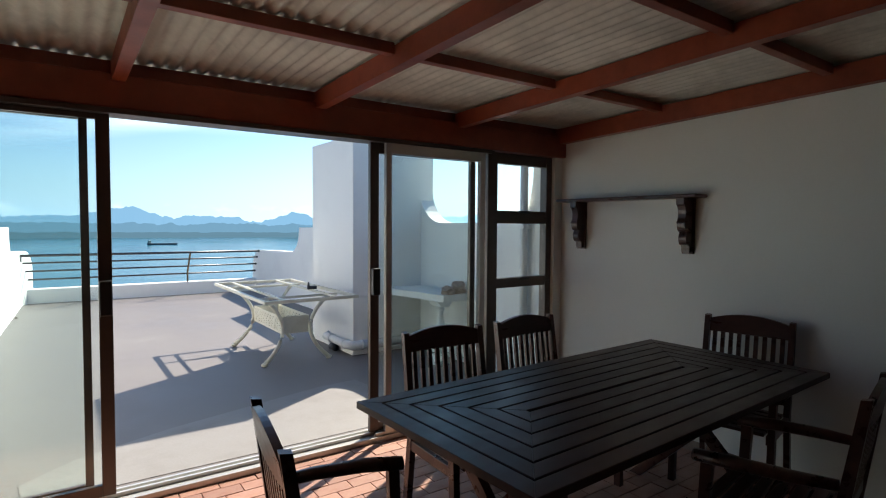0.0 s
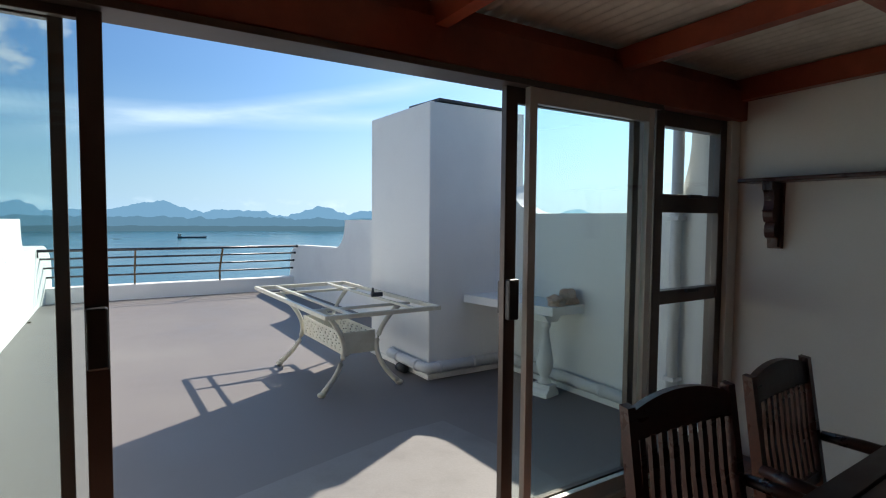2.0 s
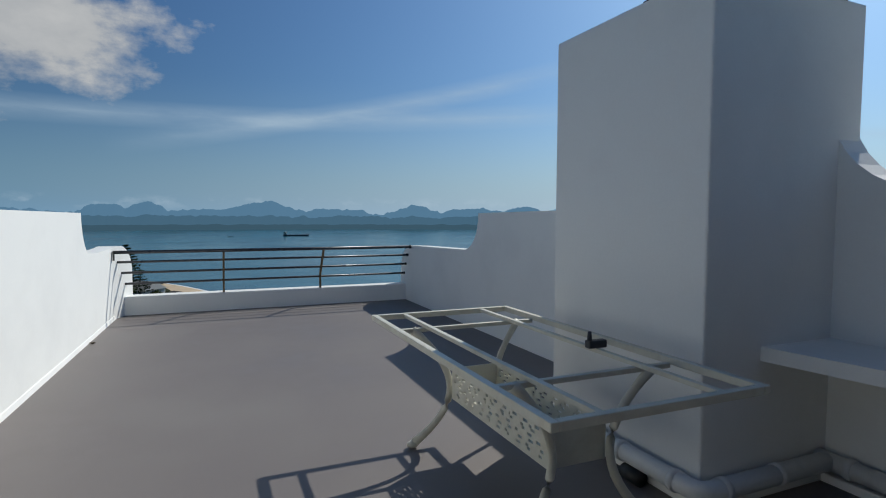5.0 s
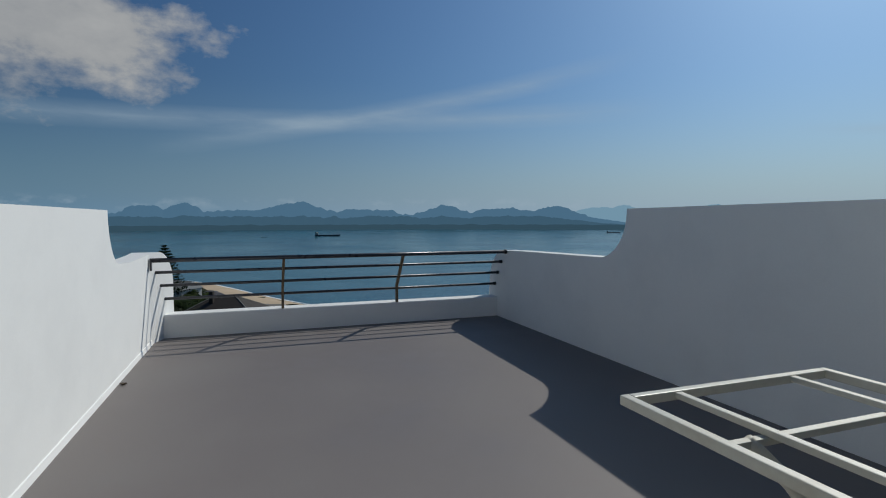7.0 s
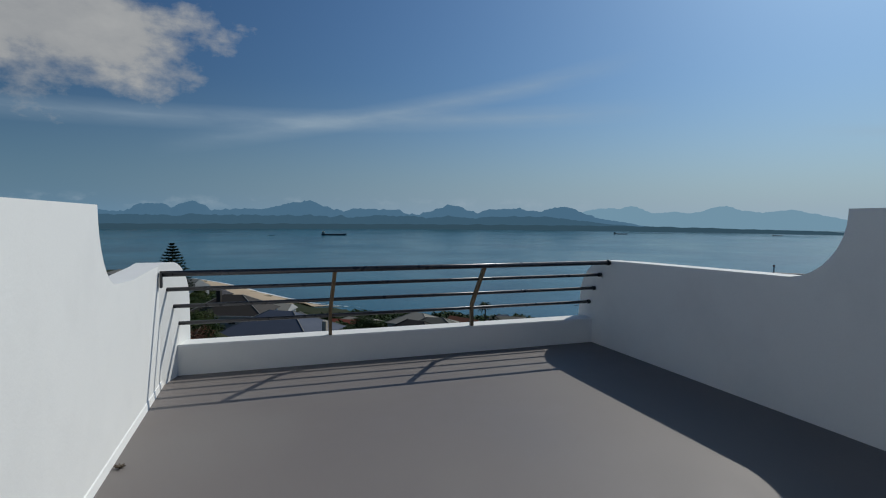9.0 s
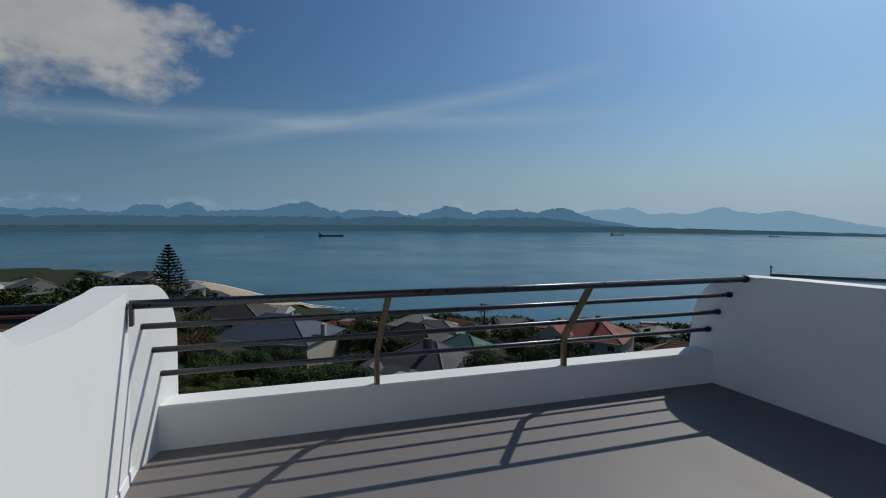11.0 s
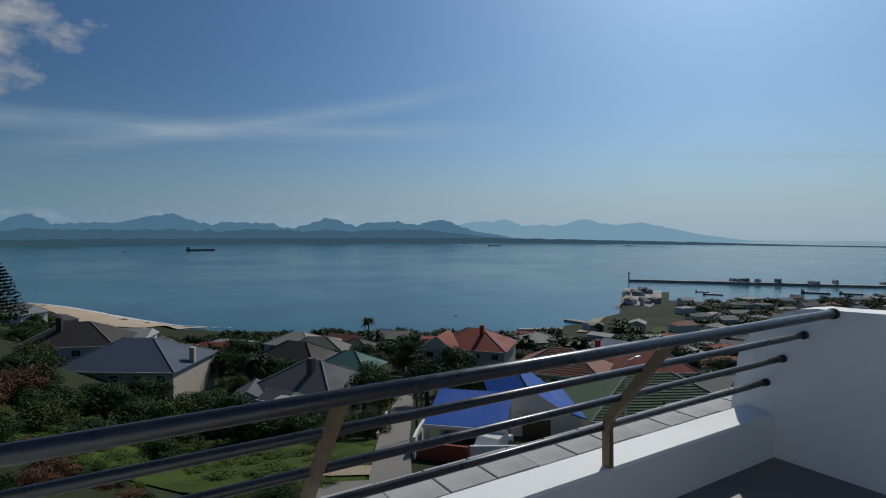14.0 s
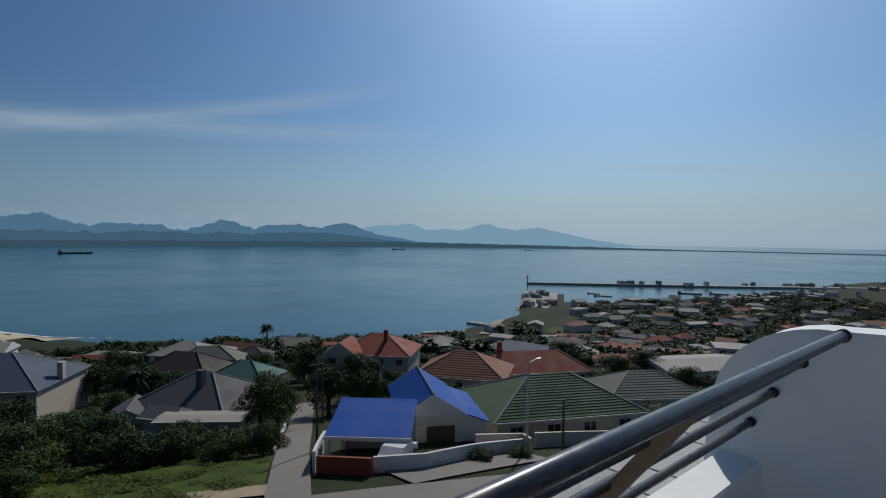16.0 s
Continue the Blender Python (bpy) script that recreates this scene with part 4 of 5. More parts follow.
def near_range(a):
    v = bumps(a, ((-22, 5, 40, 2), (-15.4, 3, 36, 2), (-8.4, 2.0, 58, 2.5), (-5.4, 1.7, 70, 3), (-1, 4, 24, 2), (5.4, 3.8, 84, 1.7), (12, 4, 42, 2), (20.6, 2.2, 84, 1.8), (26.5, 4, 44, 2), (31.6, 2.4, 60, 1.8)))
    fade = 1.0 if a < 33 else max(0.0, 1 - (a - 33) / 9)
    return (v + 82 + crags(a, 2.0)) * fade


def far_range(a):
    v = bumps(a, ((36, 3, 44, 2), (38.4, 1.6, 62, 1.6), (42, 2, 24, 2), (46.6, 2.6, 60, 1.6), (52, 4, 34, 2)))
    fade = min(1.0, max(0.0, (a - 28) / 4)) * max(0.0, min(1.0, (62 - a) / 9))
    return (v + 92 + 0.7 * crags(a, 9.0)) * fade


def foothills(a):
    f = 1.0 if a < 30 else max(0.0, 1 - (a - 30) / 12)
    return (70 + 0.8 * crags(a * 0.7, 5.0)) * f


def coast_height(a):
    f = 1.0 if a < 40 else max(0.12, 1 - (a - 40) / 30)
    return (27 + 7 * noise.noise(Vector((a * 0.8, 1, 0))) + 2 * noise.noise(Vector((a * 3, 1, 0)))) * f


# haze on these ridges is emission in their materials, stronger farther off
ridge("backdrop_mountains", 3900, SEA, near_range, -70, 43, 0.1, M["mount"], "blue mountain range beyond the bay, its haze painted as glow")
ridge("backdrop_mountains_far", 4300, SEA, far_range, 26, 63, 0.12, M["mount2"], "paler distant mountains with stronger haze painted as glow")
ridge("backdrop_foothills", 3600, SEA, foothills, -72, 42, 0.12, M["foot"], "low foothills in front of the mountains, their haze painted as glow")
ridge("backdrop_coast", 3270, SEA, coast_height, -75, 85, 0.25, M["coast"], "low dark far shore of the bay with faint haze painted as glow")


# ---- vegetation ----
def crown_mesh(name, mat, seed, leaves, size, clumps, squash=0.8):
    """Many small leaves gathered on uneven clumps, about one metre in radius."""
    rnd = random.Random(seed)
    cl = []
    for _ in range(clumps):
        a, e = rnd.uniform(0, 6.28), rnd.uniform(-0.5, 1.4)
        d = rnd.uniform(0.25, 0.75)
        cl.append((Vector((d * math.cos(a) * math.cos(e), d * math.sin(a) * math.cos(e), squash * d * math.sin(e))), rnd.uniform(0.22, 0.42)))
    verts, faces = [], []
    for _ in range(leaves):
        c, r = rnd.choice(cl)
        dirn = Vector((rnd.gauss(0, 1), rnd.gauss(0, 1), rnd.gauss(0, 1))).normalized()
        p = c + dirn * r * rnd.uniform(0.7, 1.08)
        u = Vector((rnd.gauss(0, 1), rnd.gauss(0, 1), rnd.gauss(0, 0.6))).normalized()
        w = (dirn + u * 0.6).cross(u).normalized()
        s = size * rnd.uniform(0.6, 1.4)
        i = len(verts)
        verts += [p - u * s, p + w * s * 0.5, p + u * s, p - w * s * 0.5]
        faces.append((i, i + 1, i + 2, i + 3))
    me = bpy.data.meshes.new(name)
    me.from_pydata([tuple(v) for v in verts], [], faces)
    me.materials.append(mat)
    return me


def trunk_mesh():
    bm = B()
    tube(bm, [(0, 0, -1.3), (0.03, 0.02, -0.7), (0, 0.05, 0.0)], [0.10, 0.075, 0.05], 8)
    for a in (0.4, 2.3, 4.2):
        tube(bm, [(0.02, 0.02, -0.55), (0.25 * math.cos(a), 0.25 * math.sin(a), -0.1), (0.5 * math.cos(a), 0.5 * math.sin(a), 0.2)], [0.05, 0.035, 0.015], 6)
    return mesh_of("trunk", bm, M["bark"], True)


trunk = trunk_mesh()
kinds = [crown_mesh("crown", M["leaf"], 1, 7000, 0.034, 22), crown_mesh("crown", M["leaf2"], 2, 7000, 0.034, 20), crown_mesh("crown", M["leaf"], 3, 7000, 0.036, 26, 1.0), crown_mesh("crown", M["leaf3"], 4, 6000, 0.034, 18)]
tuft_mesh = crown_mesh("crown", M["tuft"], 6, 1500, 0.06, 30, 0.7)
far_kinds = [crown_mesh("crown", M["leaf"], 11, 800, 0.09, 12), crown_mesh("crown", M["leaf2"], 12, 800, 0.09, 12)]


def plant(x, y, z, r, h, kind, shrub, label, group):
    """h: height of the crown's top above the ground."""
    name = "shrub" if shrub else "tree"
    t = thing(name, Matrix.Translation((x, y, z)) @ Matrix.Rotation(x * 7.3, 4, "Z") @ Matrix.Diagonal((r, r, h / 1.75, 1)), label, name, group)
    c = part("crown", kind, None, t)
    c.matrix_local = Matrix.Translation((0, 0, 0.85 if not shrub else 0.6))
    k = part("trunk", trunk, None, t)
    k.matrix_local = Matrix.Translation((0, 0, 1.05)) @ Matrix.Diagonal((1, 1, 0.9, 1))
    return t


rnd = random.Random(5)
# thick scrub on the slope beside the rough grass
for s_, a_, r, h, k in ((-40, 38, 3.2, 4.2, 0), (-34, 41, 3.4, 4.6, 0), (-29, 38, 3.0, 3.8, 1), (-25, 42, 3.4, 4.6, 0), (-21, 44, 2.6, 3.4, 2), (-17.5, 45, 2.4, 3.2, 0), (-36, 47, 3.6, 5.2, 1), (-30, 49, 3.6, 5.0, 2), (-43, 47, 3.6, 5, 0), (-50, 44, 3.6, 5, 3), (-47, 38, 3.0, 4, 3), (-56, 50, 4.2, 5.5, 0), (-26, 33, 2.0, 2.4, 2), (-31, 32, 2.4, 2.8, 0), (-36, 33, 2.8, 3.4, 1), (-42, 32, 2.8, 3.0, 0), (-52, 37, 3.4, 4.2, 0), (-62, 45, 4, 5, 3), (-60, 38, 3.4, 4.5, 0), (-14.5, 46, 1.8, 2.8, 1), (-70, 50, 4.5, 6, 0), (-68, 62, 4.5, 6, 1), (-27, 26, 1.6, 1.6, 1), (-33, 27, 2.2, 2.2, 2), (-40, 26, 2.4, 2.6, 0), (-23, 49, 2.5, 4.0, 1), (-39, 55, 3.6, 5.2, 0), (-47, 58, 3.8, 5.6, 0)):
    x, y, z = spot(s_, a_)
    plant(x, y, z - 0.3, r, h, kinds[k], True, "reddish dry brush on the slope" if k == 3 else "dense dark green coastal shrub on the slope", "shrubs on the slope")
for i in range(34):
    s_, a_ = rnd.uniform(-64, -14), rnd.uniform(41, 54)
    if s_ > -22 and a_ > 47:
        continue
    x, y, z = spot(s_, a_)
    plant(x, y, z - 0.4, rnd.uniform(1.6, 3.0), rnd.uniform(2.0, 3.8), kinds[rnd.choice((0, 1, 2, 0))], True, "dense dark green coastal shrub on the slope", "shrubs on the slope")
tuft_rnd = random.Random(31)
for i in range(210):
    s_, a_ = tuft_rnd.uniform(-46, -12), tuft_rnd.uniform(26, 43)
    x, y, z = spot(s_, a_)
    plant(x, y, z - 0.25, tuft_rnd.uniform(0.7, 1.9), tuft_rnd.uniform(0.35, 0.9), tuft_mesh, True, "low green tussock in the rough grass", "grass tussocks")
for i in range(75):
    s_, a_ = tuft_rnd.uniform(-56, -14), tuft_rnd.uniform(15, 28)
    x, y, z = spot(s_, a_)
    plant(x, y, z - 0.3, tuft_rnd.uniform(0.9, 2.0), tuft_rnd.uniform(0.8, 2.2), kinds[tuft_rnd.choice((0, 1, 2, 3))], True, "low dark scrub on the slope under the terrace", "shrubs on the slope")
# garden trees among the houses
for s_, a_, r, h, k in ((-17.5, 58, 3.2, 6.2, 1), (-20.5, 62, 3.2, 5.6, 2), (-14, 68, 3.6, 7.0, 0), (-10.5, 72, 4.0, 7.5, 2), (-8.6, 66, 3.0, 6.5, 0), (-6.5, 72, 3.0, 6.0, 0), (-12.5, 80, 4, 8, 0), (-42, 82, 4.2, 6.5, 0), (-49, 86, 4.5, 7, 0), (-57, 90, 4.8, 7, 0), (-66, 96, 4.8, 7, 1), (-72, 92, 4.5, 7, 0), (-78, 104, 5, 8, 0), (-62, 104, 5, 8, 0), (-36, 72, 2.6, 4.6, 0), (-44, 74, 2.6, 4.6, 1), (9, 48.5, 1.4, 1.6, 1), (12, 45, 1.2, 1.4, 0), (27, 66, 2.6, 3.6, 0), (8, 104, 4, 6, 0), (21, 110, 4, 6, 0), (34, 104, 4, 6, 2), (44, 96, 4.2, 6, 0), (-3, 92, 3, 5, 0), (-24, 100, 4, 7, 2), (-20, 118, 4, 7, 0), (-5, 36.5, 1.2, 1.4, 0), (-1, 38.0, 1.2, 1.4, 1), (3, 39.5, 1.3, 1.4, 0), (6, 41, 1.3, 1.4, 0), (46, 122, 5, 7, 0), (30, 132, 5, 8, 0)):
    x, y, z = spot(s_, a_)
    plant(x, y, z - 0.2, r, h, kinds[k], h < 3, "bushy green garden tree between houses" if h >= 3 else "low green hedge shrub by the wall", "garden trees")


taken = []
tries = 0
while len(taken) < 75 and tries < 4000:
    tries += 1
    s_, a_ = rnd.uniform(-120, 62), rnd.uniform(60, 150)
    if any(abs(s_ - p) < q and abs(a_ - w) < e for p, w, q, e in ((-28.6, 62, 10, 9), (-62, 76, 12, 12), (-0.4, 51, 7, 12), (11.6, 58, 11, 12), (29.5, 76, 10, 11), (4, 86, 9, 11), (16.5, 97, 12, 10), (-13, 109, 10, 11), (57, 116, 13, 13), (-45, 91, 9, 10), (-52, 118, 9, 10), (-33, 88, 7, 9), (-76, 73, 9, 11), (-76, 96, 8, 9), (-17, 70, 4, 16))):
        continue
    if any((s_ - p) ** 2 + (a_ - q) ** 2 < 36 for p, q in taken):
        continue
    taken.append((s_, a_))
    x, y, z = spot(s_, a_)
    plant(x, y, z - 0.3, rnd.uniform(2.6, 4.6), rnd.uniform(3.2, 5.6), kinds[rnd.choice((0, 0, 1, 2))], False, "bushy dark green garden tree among rooftops", "garden trees")


def tall_pine(x, y, z, h):
    t = thing("pine_tree", Matrix.Translation((x, y, z)), "tall dark Norfolk pine with tiered branches", "tree")
    part("trunk", tube(B(), [(0, 0, 0), (0, 0, h * 0.5), (0, 0, h)], [h * 0.025, h * 0.016, 0.03], 8), M["bark"], t)
    verts, faces = [], []
    rr = random.Random(9)
    for tier in range(17):
        u = tier / 16
        zz = h * (0.14 + 0.84 * u)
        reach = h * 0.40 * (1 - u) ** 0.8 + 0.25
        for b in range(9):
            a = b * 0.698 + tier * 0.4 + rr.uniform(-0.1, 0.1)
            for q in range(26):
                d = reach * rr.uniform(0.08, 1)
                p = Vector((d * math.cos(a), d * math.sin(a), zz + 0.10 * d + rr.uniform(-0.12, 0.22)))
                p += Vector((rr.gauss(0, 0.12), rr.gauss(0, 0.12), 0))
                s = 0.42 * rr.uniform(0.6, 1.3)
                ux = Vector((math.cos(a + rr.uniform(-1, 1)), math.sin(a + rr.uniform(-1, 1)), rr.uniform(0.0, 0.6))) * s
                w = Vector((rr.gauss(0, 1), rr.gauss(0, 1), rr.gauss(0, 1))).normalized() * s * 0.45
                i = len(verts)
                verts += [tuple(p - ux), tuple(p + w), tuple(p + ux), tuple(p - w)]
                faces.append((i, i + 1, i + 2, i + 3))
    me = bpy.data.meshes.new("crown")
    me.from_pydata(verts, [], faces)
    me.materials.append(M["pine"])
    part("crown", me, None, t)


x, y, z = polar(-7.3, 175)
tall_pine(x, y, z, 16.5)


def palm(x, y, z, h, r, label):
    t = thing("palm_tree", Matrix.Translation((x, y, z)), label, "tree")
    part("trunk", tube(B(), [(0, 0, 0), (0.15, 0, h * 0.5), (0.05, 0, h)], [0.35, 0.28, 0.25], 8), M["bark"], t)
    verts, faces = [], []
    rr = random.Random(int(h * 10))
    for f in range(46):
        a, e = rr.uniform(0, 6.28), rr.uniform(-0.5, 1.3)
        prev = None
        for i in range(7):
            u = i / 6
            d = r * u * math.cos(e * (1 - 0.3 * u))
            p = Vector((0.05 + d * math.cos(a), d * math.sin(a), h + r * u * math.sin(e) - 0.75 * r * u * u))
            side = Vector((-math.sin(a), math.cos(a), -0.3)) * 0.34 * math.sin(math.pi * (0.1 + 0.85 * u))
            k = len(verts)
            verts += [tuple(p - side), tuple(p), tuple(p + side)]
            if prev is not None:
                faces += [(prev, prev + 1, k + 1, k), (prev + 1, prev + 2, k + 2, k + 1)]
            prev = k
    me = bpy.data.meshes.new("crown")
    me.from_pydata(verts, [], faces)
    me.materials.append(M["pine"])
    part("crown", me, None, t)


x, y, z = spot(-61, 190)
palm(x, y, z, 12.5, 2.8, "tall palm tree above the rooftops")
x, y, z = spot(-58.5, 192)
palm(x, y, z, 7.0, 3.8, "bushy palm tree above the rooftops")
x, y, z = spot(-44.5, 80)
palm(x, y, z, 5.5, 2.6, "stout garden palm by a white wall")


# ---- houses ----
def house(side, ahead, w, d, h, rise, turn, roof, wall, hip=True, over=0.5, chimney_at=None, ribs=0.0, label="", dz=0.0, name="house", windows=True):
    x, y, z = spot(side, ahead)
    z += dz
    yaw = math.degrees(math.atan2(FWD.y, FWD.x)) - 90 + turn
    hs = thing(name, pose(x, y, z, 0, 0, yaw), label, "house")
    body = part("wall", box(B(), -w / 2, w / 2, -d / 2, d / 2, -2.5, h), wall, hs)
    W2, D2 = w / 2 + over, d / 2 + over
    bm = B()
    base = [bm.verts.new(p) for p in ((-W2, -D2, h), (W2, -D2, h), (W2, D2, h), (-W2, D2, h))]
    run = min(D2, W2) if hip else 0.0
    if W2 >= D2:
        r0, r1 = bm.verts.new((-W2 + run, 0, h + rise)), bm.verts.new((W2 - run, 0, h + rise))
        quads = ((base[0], base[1], r1, r0), (base[2], base[3], r0, r1))
        ends = ((base[3], base[0], r0), (base[1], base[2], r1))
    else:
        r0, r1 = bm.verts.new((0, -D2 + run, h + rise)), bm.verts.new((0, D2 - run, h + rise))
        quads = ((base[1], base[2], r1, r0), (base[3], base[0], r0, r1))
        ends = ((base[0], base[1], r0), (base[2], base[3], r1))
    for f in quads + (ends if hip else ()):
        bm.faces.new(f)
    bm.faces.new(base[::-1])
    gables = [[v.co.copy() for v in f] for f in ends]
    rf = part("roof", bm, roof, hs)
    if not hip:
        for g in gables:
            bm = B()
            bm.faces.new([bm.verts.new(p) for p in g])
            mid_g = sum(g, Vector()) / 3
            ex = bmesh.ops.extrude_face_region(bm, geom=list(bm.faces))
            push = Vector((-math.copysign(0.12, mid_g.x), 0, 0)) if W2 >= D2 else Vector((0, -math.copysign(0.12, mid_g.y), 0))
            bmesh.ops.translate(bm, vec=push, verts=[v for v in ex["geom"] if isinstance(v, bmesh.types.BMVert)])
            part("gable", bm, wall, hs)
    if hip:
        for a, b in ((base_p, r) for base_p, r in (((-W2, -D2, h), 0), ((W2, -D2, h), 1), ((W2, D2, h), 1), ((-W2, D2, h), 0))):
            if W2 >= D2:
                e = ((-W2 + run) if b == 0 else (W2 - run), 0, h + rise)
            else:
                e = (0, (-D2 + run) if a[1] < 0 else (D2 - run), h + rise)
            part("ridge_cap", tube(B(), [a, e], 0.10, 6), M["creamroof"] if ribs or chimney_at else roof, rf)
    if ribs:
        bm = B()
        if W2 >= D2:
            for sgn in (-1, 1):
                cnt = int(D2 / ribs)
                for i in range(cnt):
                    u = (i + 0.5) / cnt
                    yy, zz = sgn * D2 * (1 - u), h + rise * u
                    half = W2 - (run * u if hip else 0)
                    box(bm, -half, half, yy - 0.05, yy + 0.05, zz - 0.02, zz + 0.035)
        part("tile_course", bm, roof, rf)
    # fascia
    part("gutter", box(B(), -W2, W2, -D2 - 0.06, -D2 + 0.02, h - 0.12, h + 0.02), M["hwhite"], hs)
    if windows:
        for i in range(max(2, int(w / 3.6))):
            wx = -w / 2 + (i + 0.5) * w / max(2, int(w / 3.6))
            wd = part("window", box(B(), wx - 0.75, wx + 0.75, -d / 2 - 0.05, -d / 2 + 0.02, h - 1.75, h - 0.55), M["hwhite"], hs)
            part("pane", box(B(), wx - 0.65, wx - 0.03, -d / 2 - 0.07, -d / 2 - 0.045, h - 1.66, h - 0.64), M["pane"], wd)
            part("pane", box(B(), wx + 0.03, wx + 0.65, -d / 2 - 0.07, -d / 2 - 0.045, h - 1.66, h - 0.64), M["pane"], wd)
    if chimney_at:
        cx, cy, ch = chimney_at
        part("chimney", box(B(), cx - 0.4, cx + 0.4, cy - 0.4, cy + 0.4, h, h + ch), wall if ch < 4 else roof, hs)
    return hs


house(-28.6, 66, 13, 11, 3.0, 3.4, -14, M["greyroof"], M["hwall"], chimney_at=(0.9, -2.0, 4.1), label="cream house with a grey hipped roof and chimney")
house(-30.0, 59.3, 3.2, 3, 2.4, 0.9, -14, M["greyroof"], M["hwhite"], hip=False, label="small white entrance porch with a grey gable", name="porch", windows=False)
house(-25.0, 57.0, 8.0, 2.6, 2.2, 0.15, 4, M["creamroof"], M["hwall"], hip=False, label="low outbuilding with a pale sheet roof", name="outbuilding", windows=False)
house(-65.8, 80, 19, 14, 3.7, 3.9, 8, M["slate"], M["hwall"], chimney_at=(9.6, -1, 2.6), ribs=0.0, label="house with a blue grey hipped sheet roof")
blue_house = house(-1.6, 52, 5.4, 9.5, 3.5, 1.9, 11, M["blue"], M["hwhite"], hip=False, over=0.35, label="white gabled house with a bright blue roof", windows=False)
part("garage_door", box(B(), -0.5, 2.0, -4.83, -4.74, 0.2, 2.5), M["bark"], blue_house, "dark brown garage door")
part("name_board", box(B(), -2.1, -0.9, -4.80, -4.74, 2.6, 2.85), M["hwall"], blue_house)
part("wing", prism(B(), [(2.71, -1.5), (4.9, -1.5), (4.9, 2.5), (2.71, 3.3)], "y", -4.3, 4.4), M["hwhite"], blue_house)
lean = part("lean_to_roof", prism(B(), [(2.72, 3.42), (5.3, 2.45), (5.3, 2.55), (2.72, 3.52)], "y", -4.6, 4.6), M["blue"], blue_house)
part("ridge_cap", tube(B(), [(0, -5.1, 5.43), (0, 5.1, 5.43)], 0.09, 6), M["slate"], blue_house)
for k in range(20):
    part("rib", box(B(), -0.025, 0.025, -0.02, 0.02, 0, 1), M["blue"], blue_house).matrix_local = Matrix.Translation((-3.02, -4.9 + k * 0.515, 3.53)) @ Matrix.Rotation(math.atan2(3.05, 1.9), 4, "Y") @ Matrix.Diagonal((1, 1, 3.59, 1))
house(11.6, 58.5, 15.5, 11, 3.3, 2.9, 14, M["green"], M["hwall"], ribs=0.34, label="white house with a green tiled hipped roof")
house(29.5, 80, 14, 10, 3.4, 2.6, 8, M["greygreen"], M["hwhite"], ribs=0.5, label="white house with a grey green tiled roof")
house(4, 90, 14, 11, 4.2, 3.2, -14, M["orange"], M["hwall"], ribs=0.5, label="house with a brown tiled hipped roof")
house(16.5, 101, 20, 9, 3.5, 3.0, 12, M["red"], M["hwall"], chimney_at=(-6, 0, 4.8), label="long house with a red hipped roof")
house(-13, 113, 15, 12, 5.2, 3.4, -8, M["red"], M["hwall"], chimney_at=(2, -2, 4.4), label="two-storey house with stacked red roofs")
house(-19, 108, 6, 7, 5.2, 2.6, -8, M["red"], M["hwall"], hip=False, label="red gabled wing of a house")
house(57, 122, 22, 14, 4.5, 1.0, 12, M["creamroof"], M["hwhite"], hip=False, label="large pale low hall with a flat roof")
house(-45, 96, 15, 11, 3.6, 3.6, -10, M["darkroof"], M["hwall"], label="house with a dark brown tiled roof")
house(-52, 122, 14, 10, 3.6, 3.2, 12, M["greygreen"], M["hwall"], label="house with an olive tiled roof")
house(-33, 92, 10, 8, 3.2, 2.6, -10, M["teal"], M["hwhite"], label="white house with a teal sheet roof")
house(-46, 133, 8, 7, 4, 2, 0, M["darkroof"], M["hwhite"], label="small house with a dark roof")
house(-80.5, 83, 15, 11, 3.4, 3.4, 22, M["darkroof"], M["hwhite"], chimney_at=(-2, -2, 4.5), label="white house with a dark slate roof and chimney")
house(-76, 100, 12, 9, 3.2, 2.6, 10, M["greyroof"], M["hwhite"], label="white house with a dull grey roof")
house(-12.5, 126, 9, 8, 3.5, 2.5, 5, M["teal"], M["hwhite"], label="white house with a pale green roof")
house(-35.0, 61.5, 4.2, 5, 2.3, 1.5, 18, M["greyroof"], M["hwall"], hip=False, label="small gabled wing with a grey roof", windows=False)
nb = thing("neighbour_house", Matrix.Translation((-7.75, 22.3, -14.1)), "neighbouring house with a rough brown tiled roof", "house")
part("wall", box(B(), -5.2, 5.2, -3.6, 3.6, -1, 11.0), M["hwall"], nb)
rf = part("roof", prism(B(), [(-4.1, 10.7), (4.1, 10.7), (0, 13.55)], "x", -5.6, 5.6), M["darkroof"], nb, "brown tiled roof")
part("ridge_cap", tube(B(), [(-5.6, 0, 13.58), (5.6, 0, 13.58)], 0.09, 8), M["rail"], rf)
bm = B()
for i in range(13):
    u = (i + 0.5) / 13
    for sgn in (-1, 1):
        yy, zz = sgn * 4.1 * (1 - u), 10.7 + 2.85 * u
        box(bm, -5.6, 5.6, yy - 0.06, yy + 0.06, zz - 0.02, zz + 0.04)
part("tile_course", bm, M["orange"], rf)
# carport with a ribbed blue sheet roof
x, y, z = spot(-5.1, 41.5)
cp = thing("carport", pose(x, y, z, 0, 0, math.degrees(math.atan2(FWD.y, FWD.x)) - 90 - 2), "white carport with a ribbed bright blue sheet roof", "carport")
bm = B()
prism(bm, [(-3.0, 2.35), (3.0, 3.35), (3.0, 3.45), (-3.0, 2.45)], "x", -3.1, 3.1)
rf = part("roof", bm, M["blue"], cp)
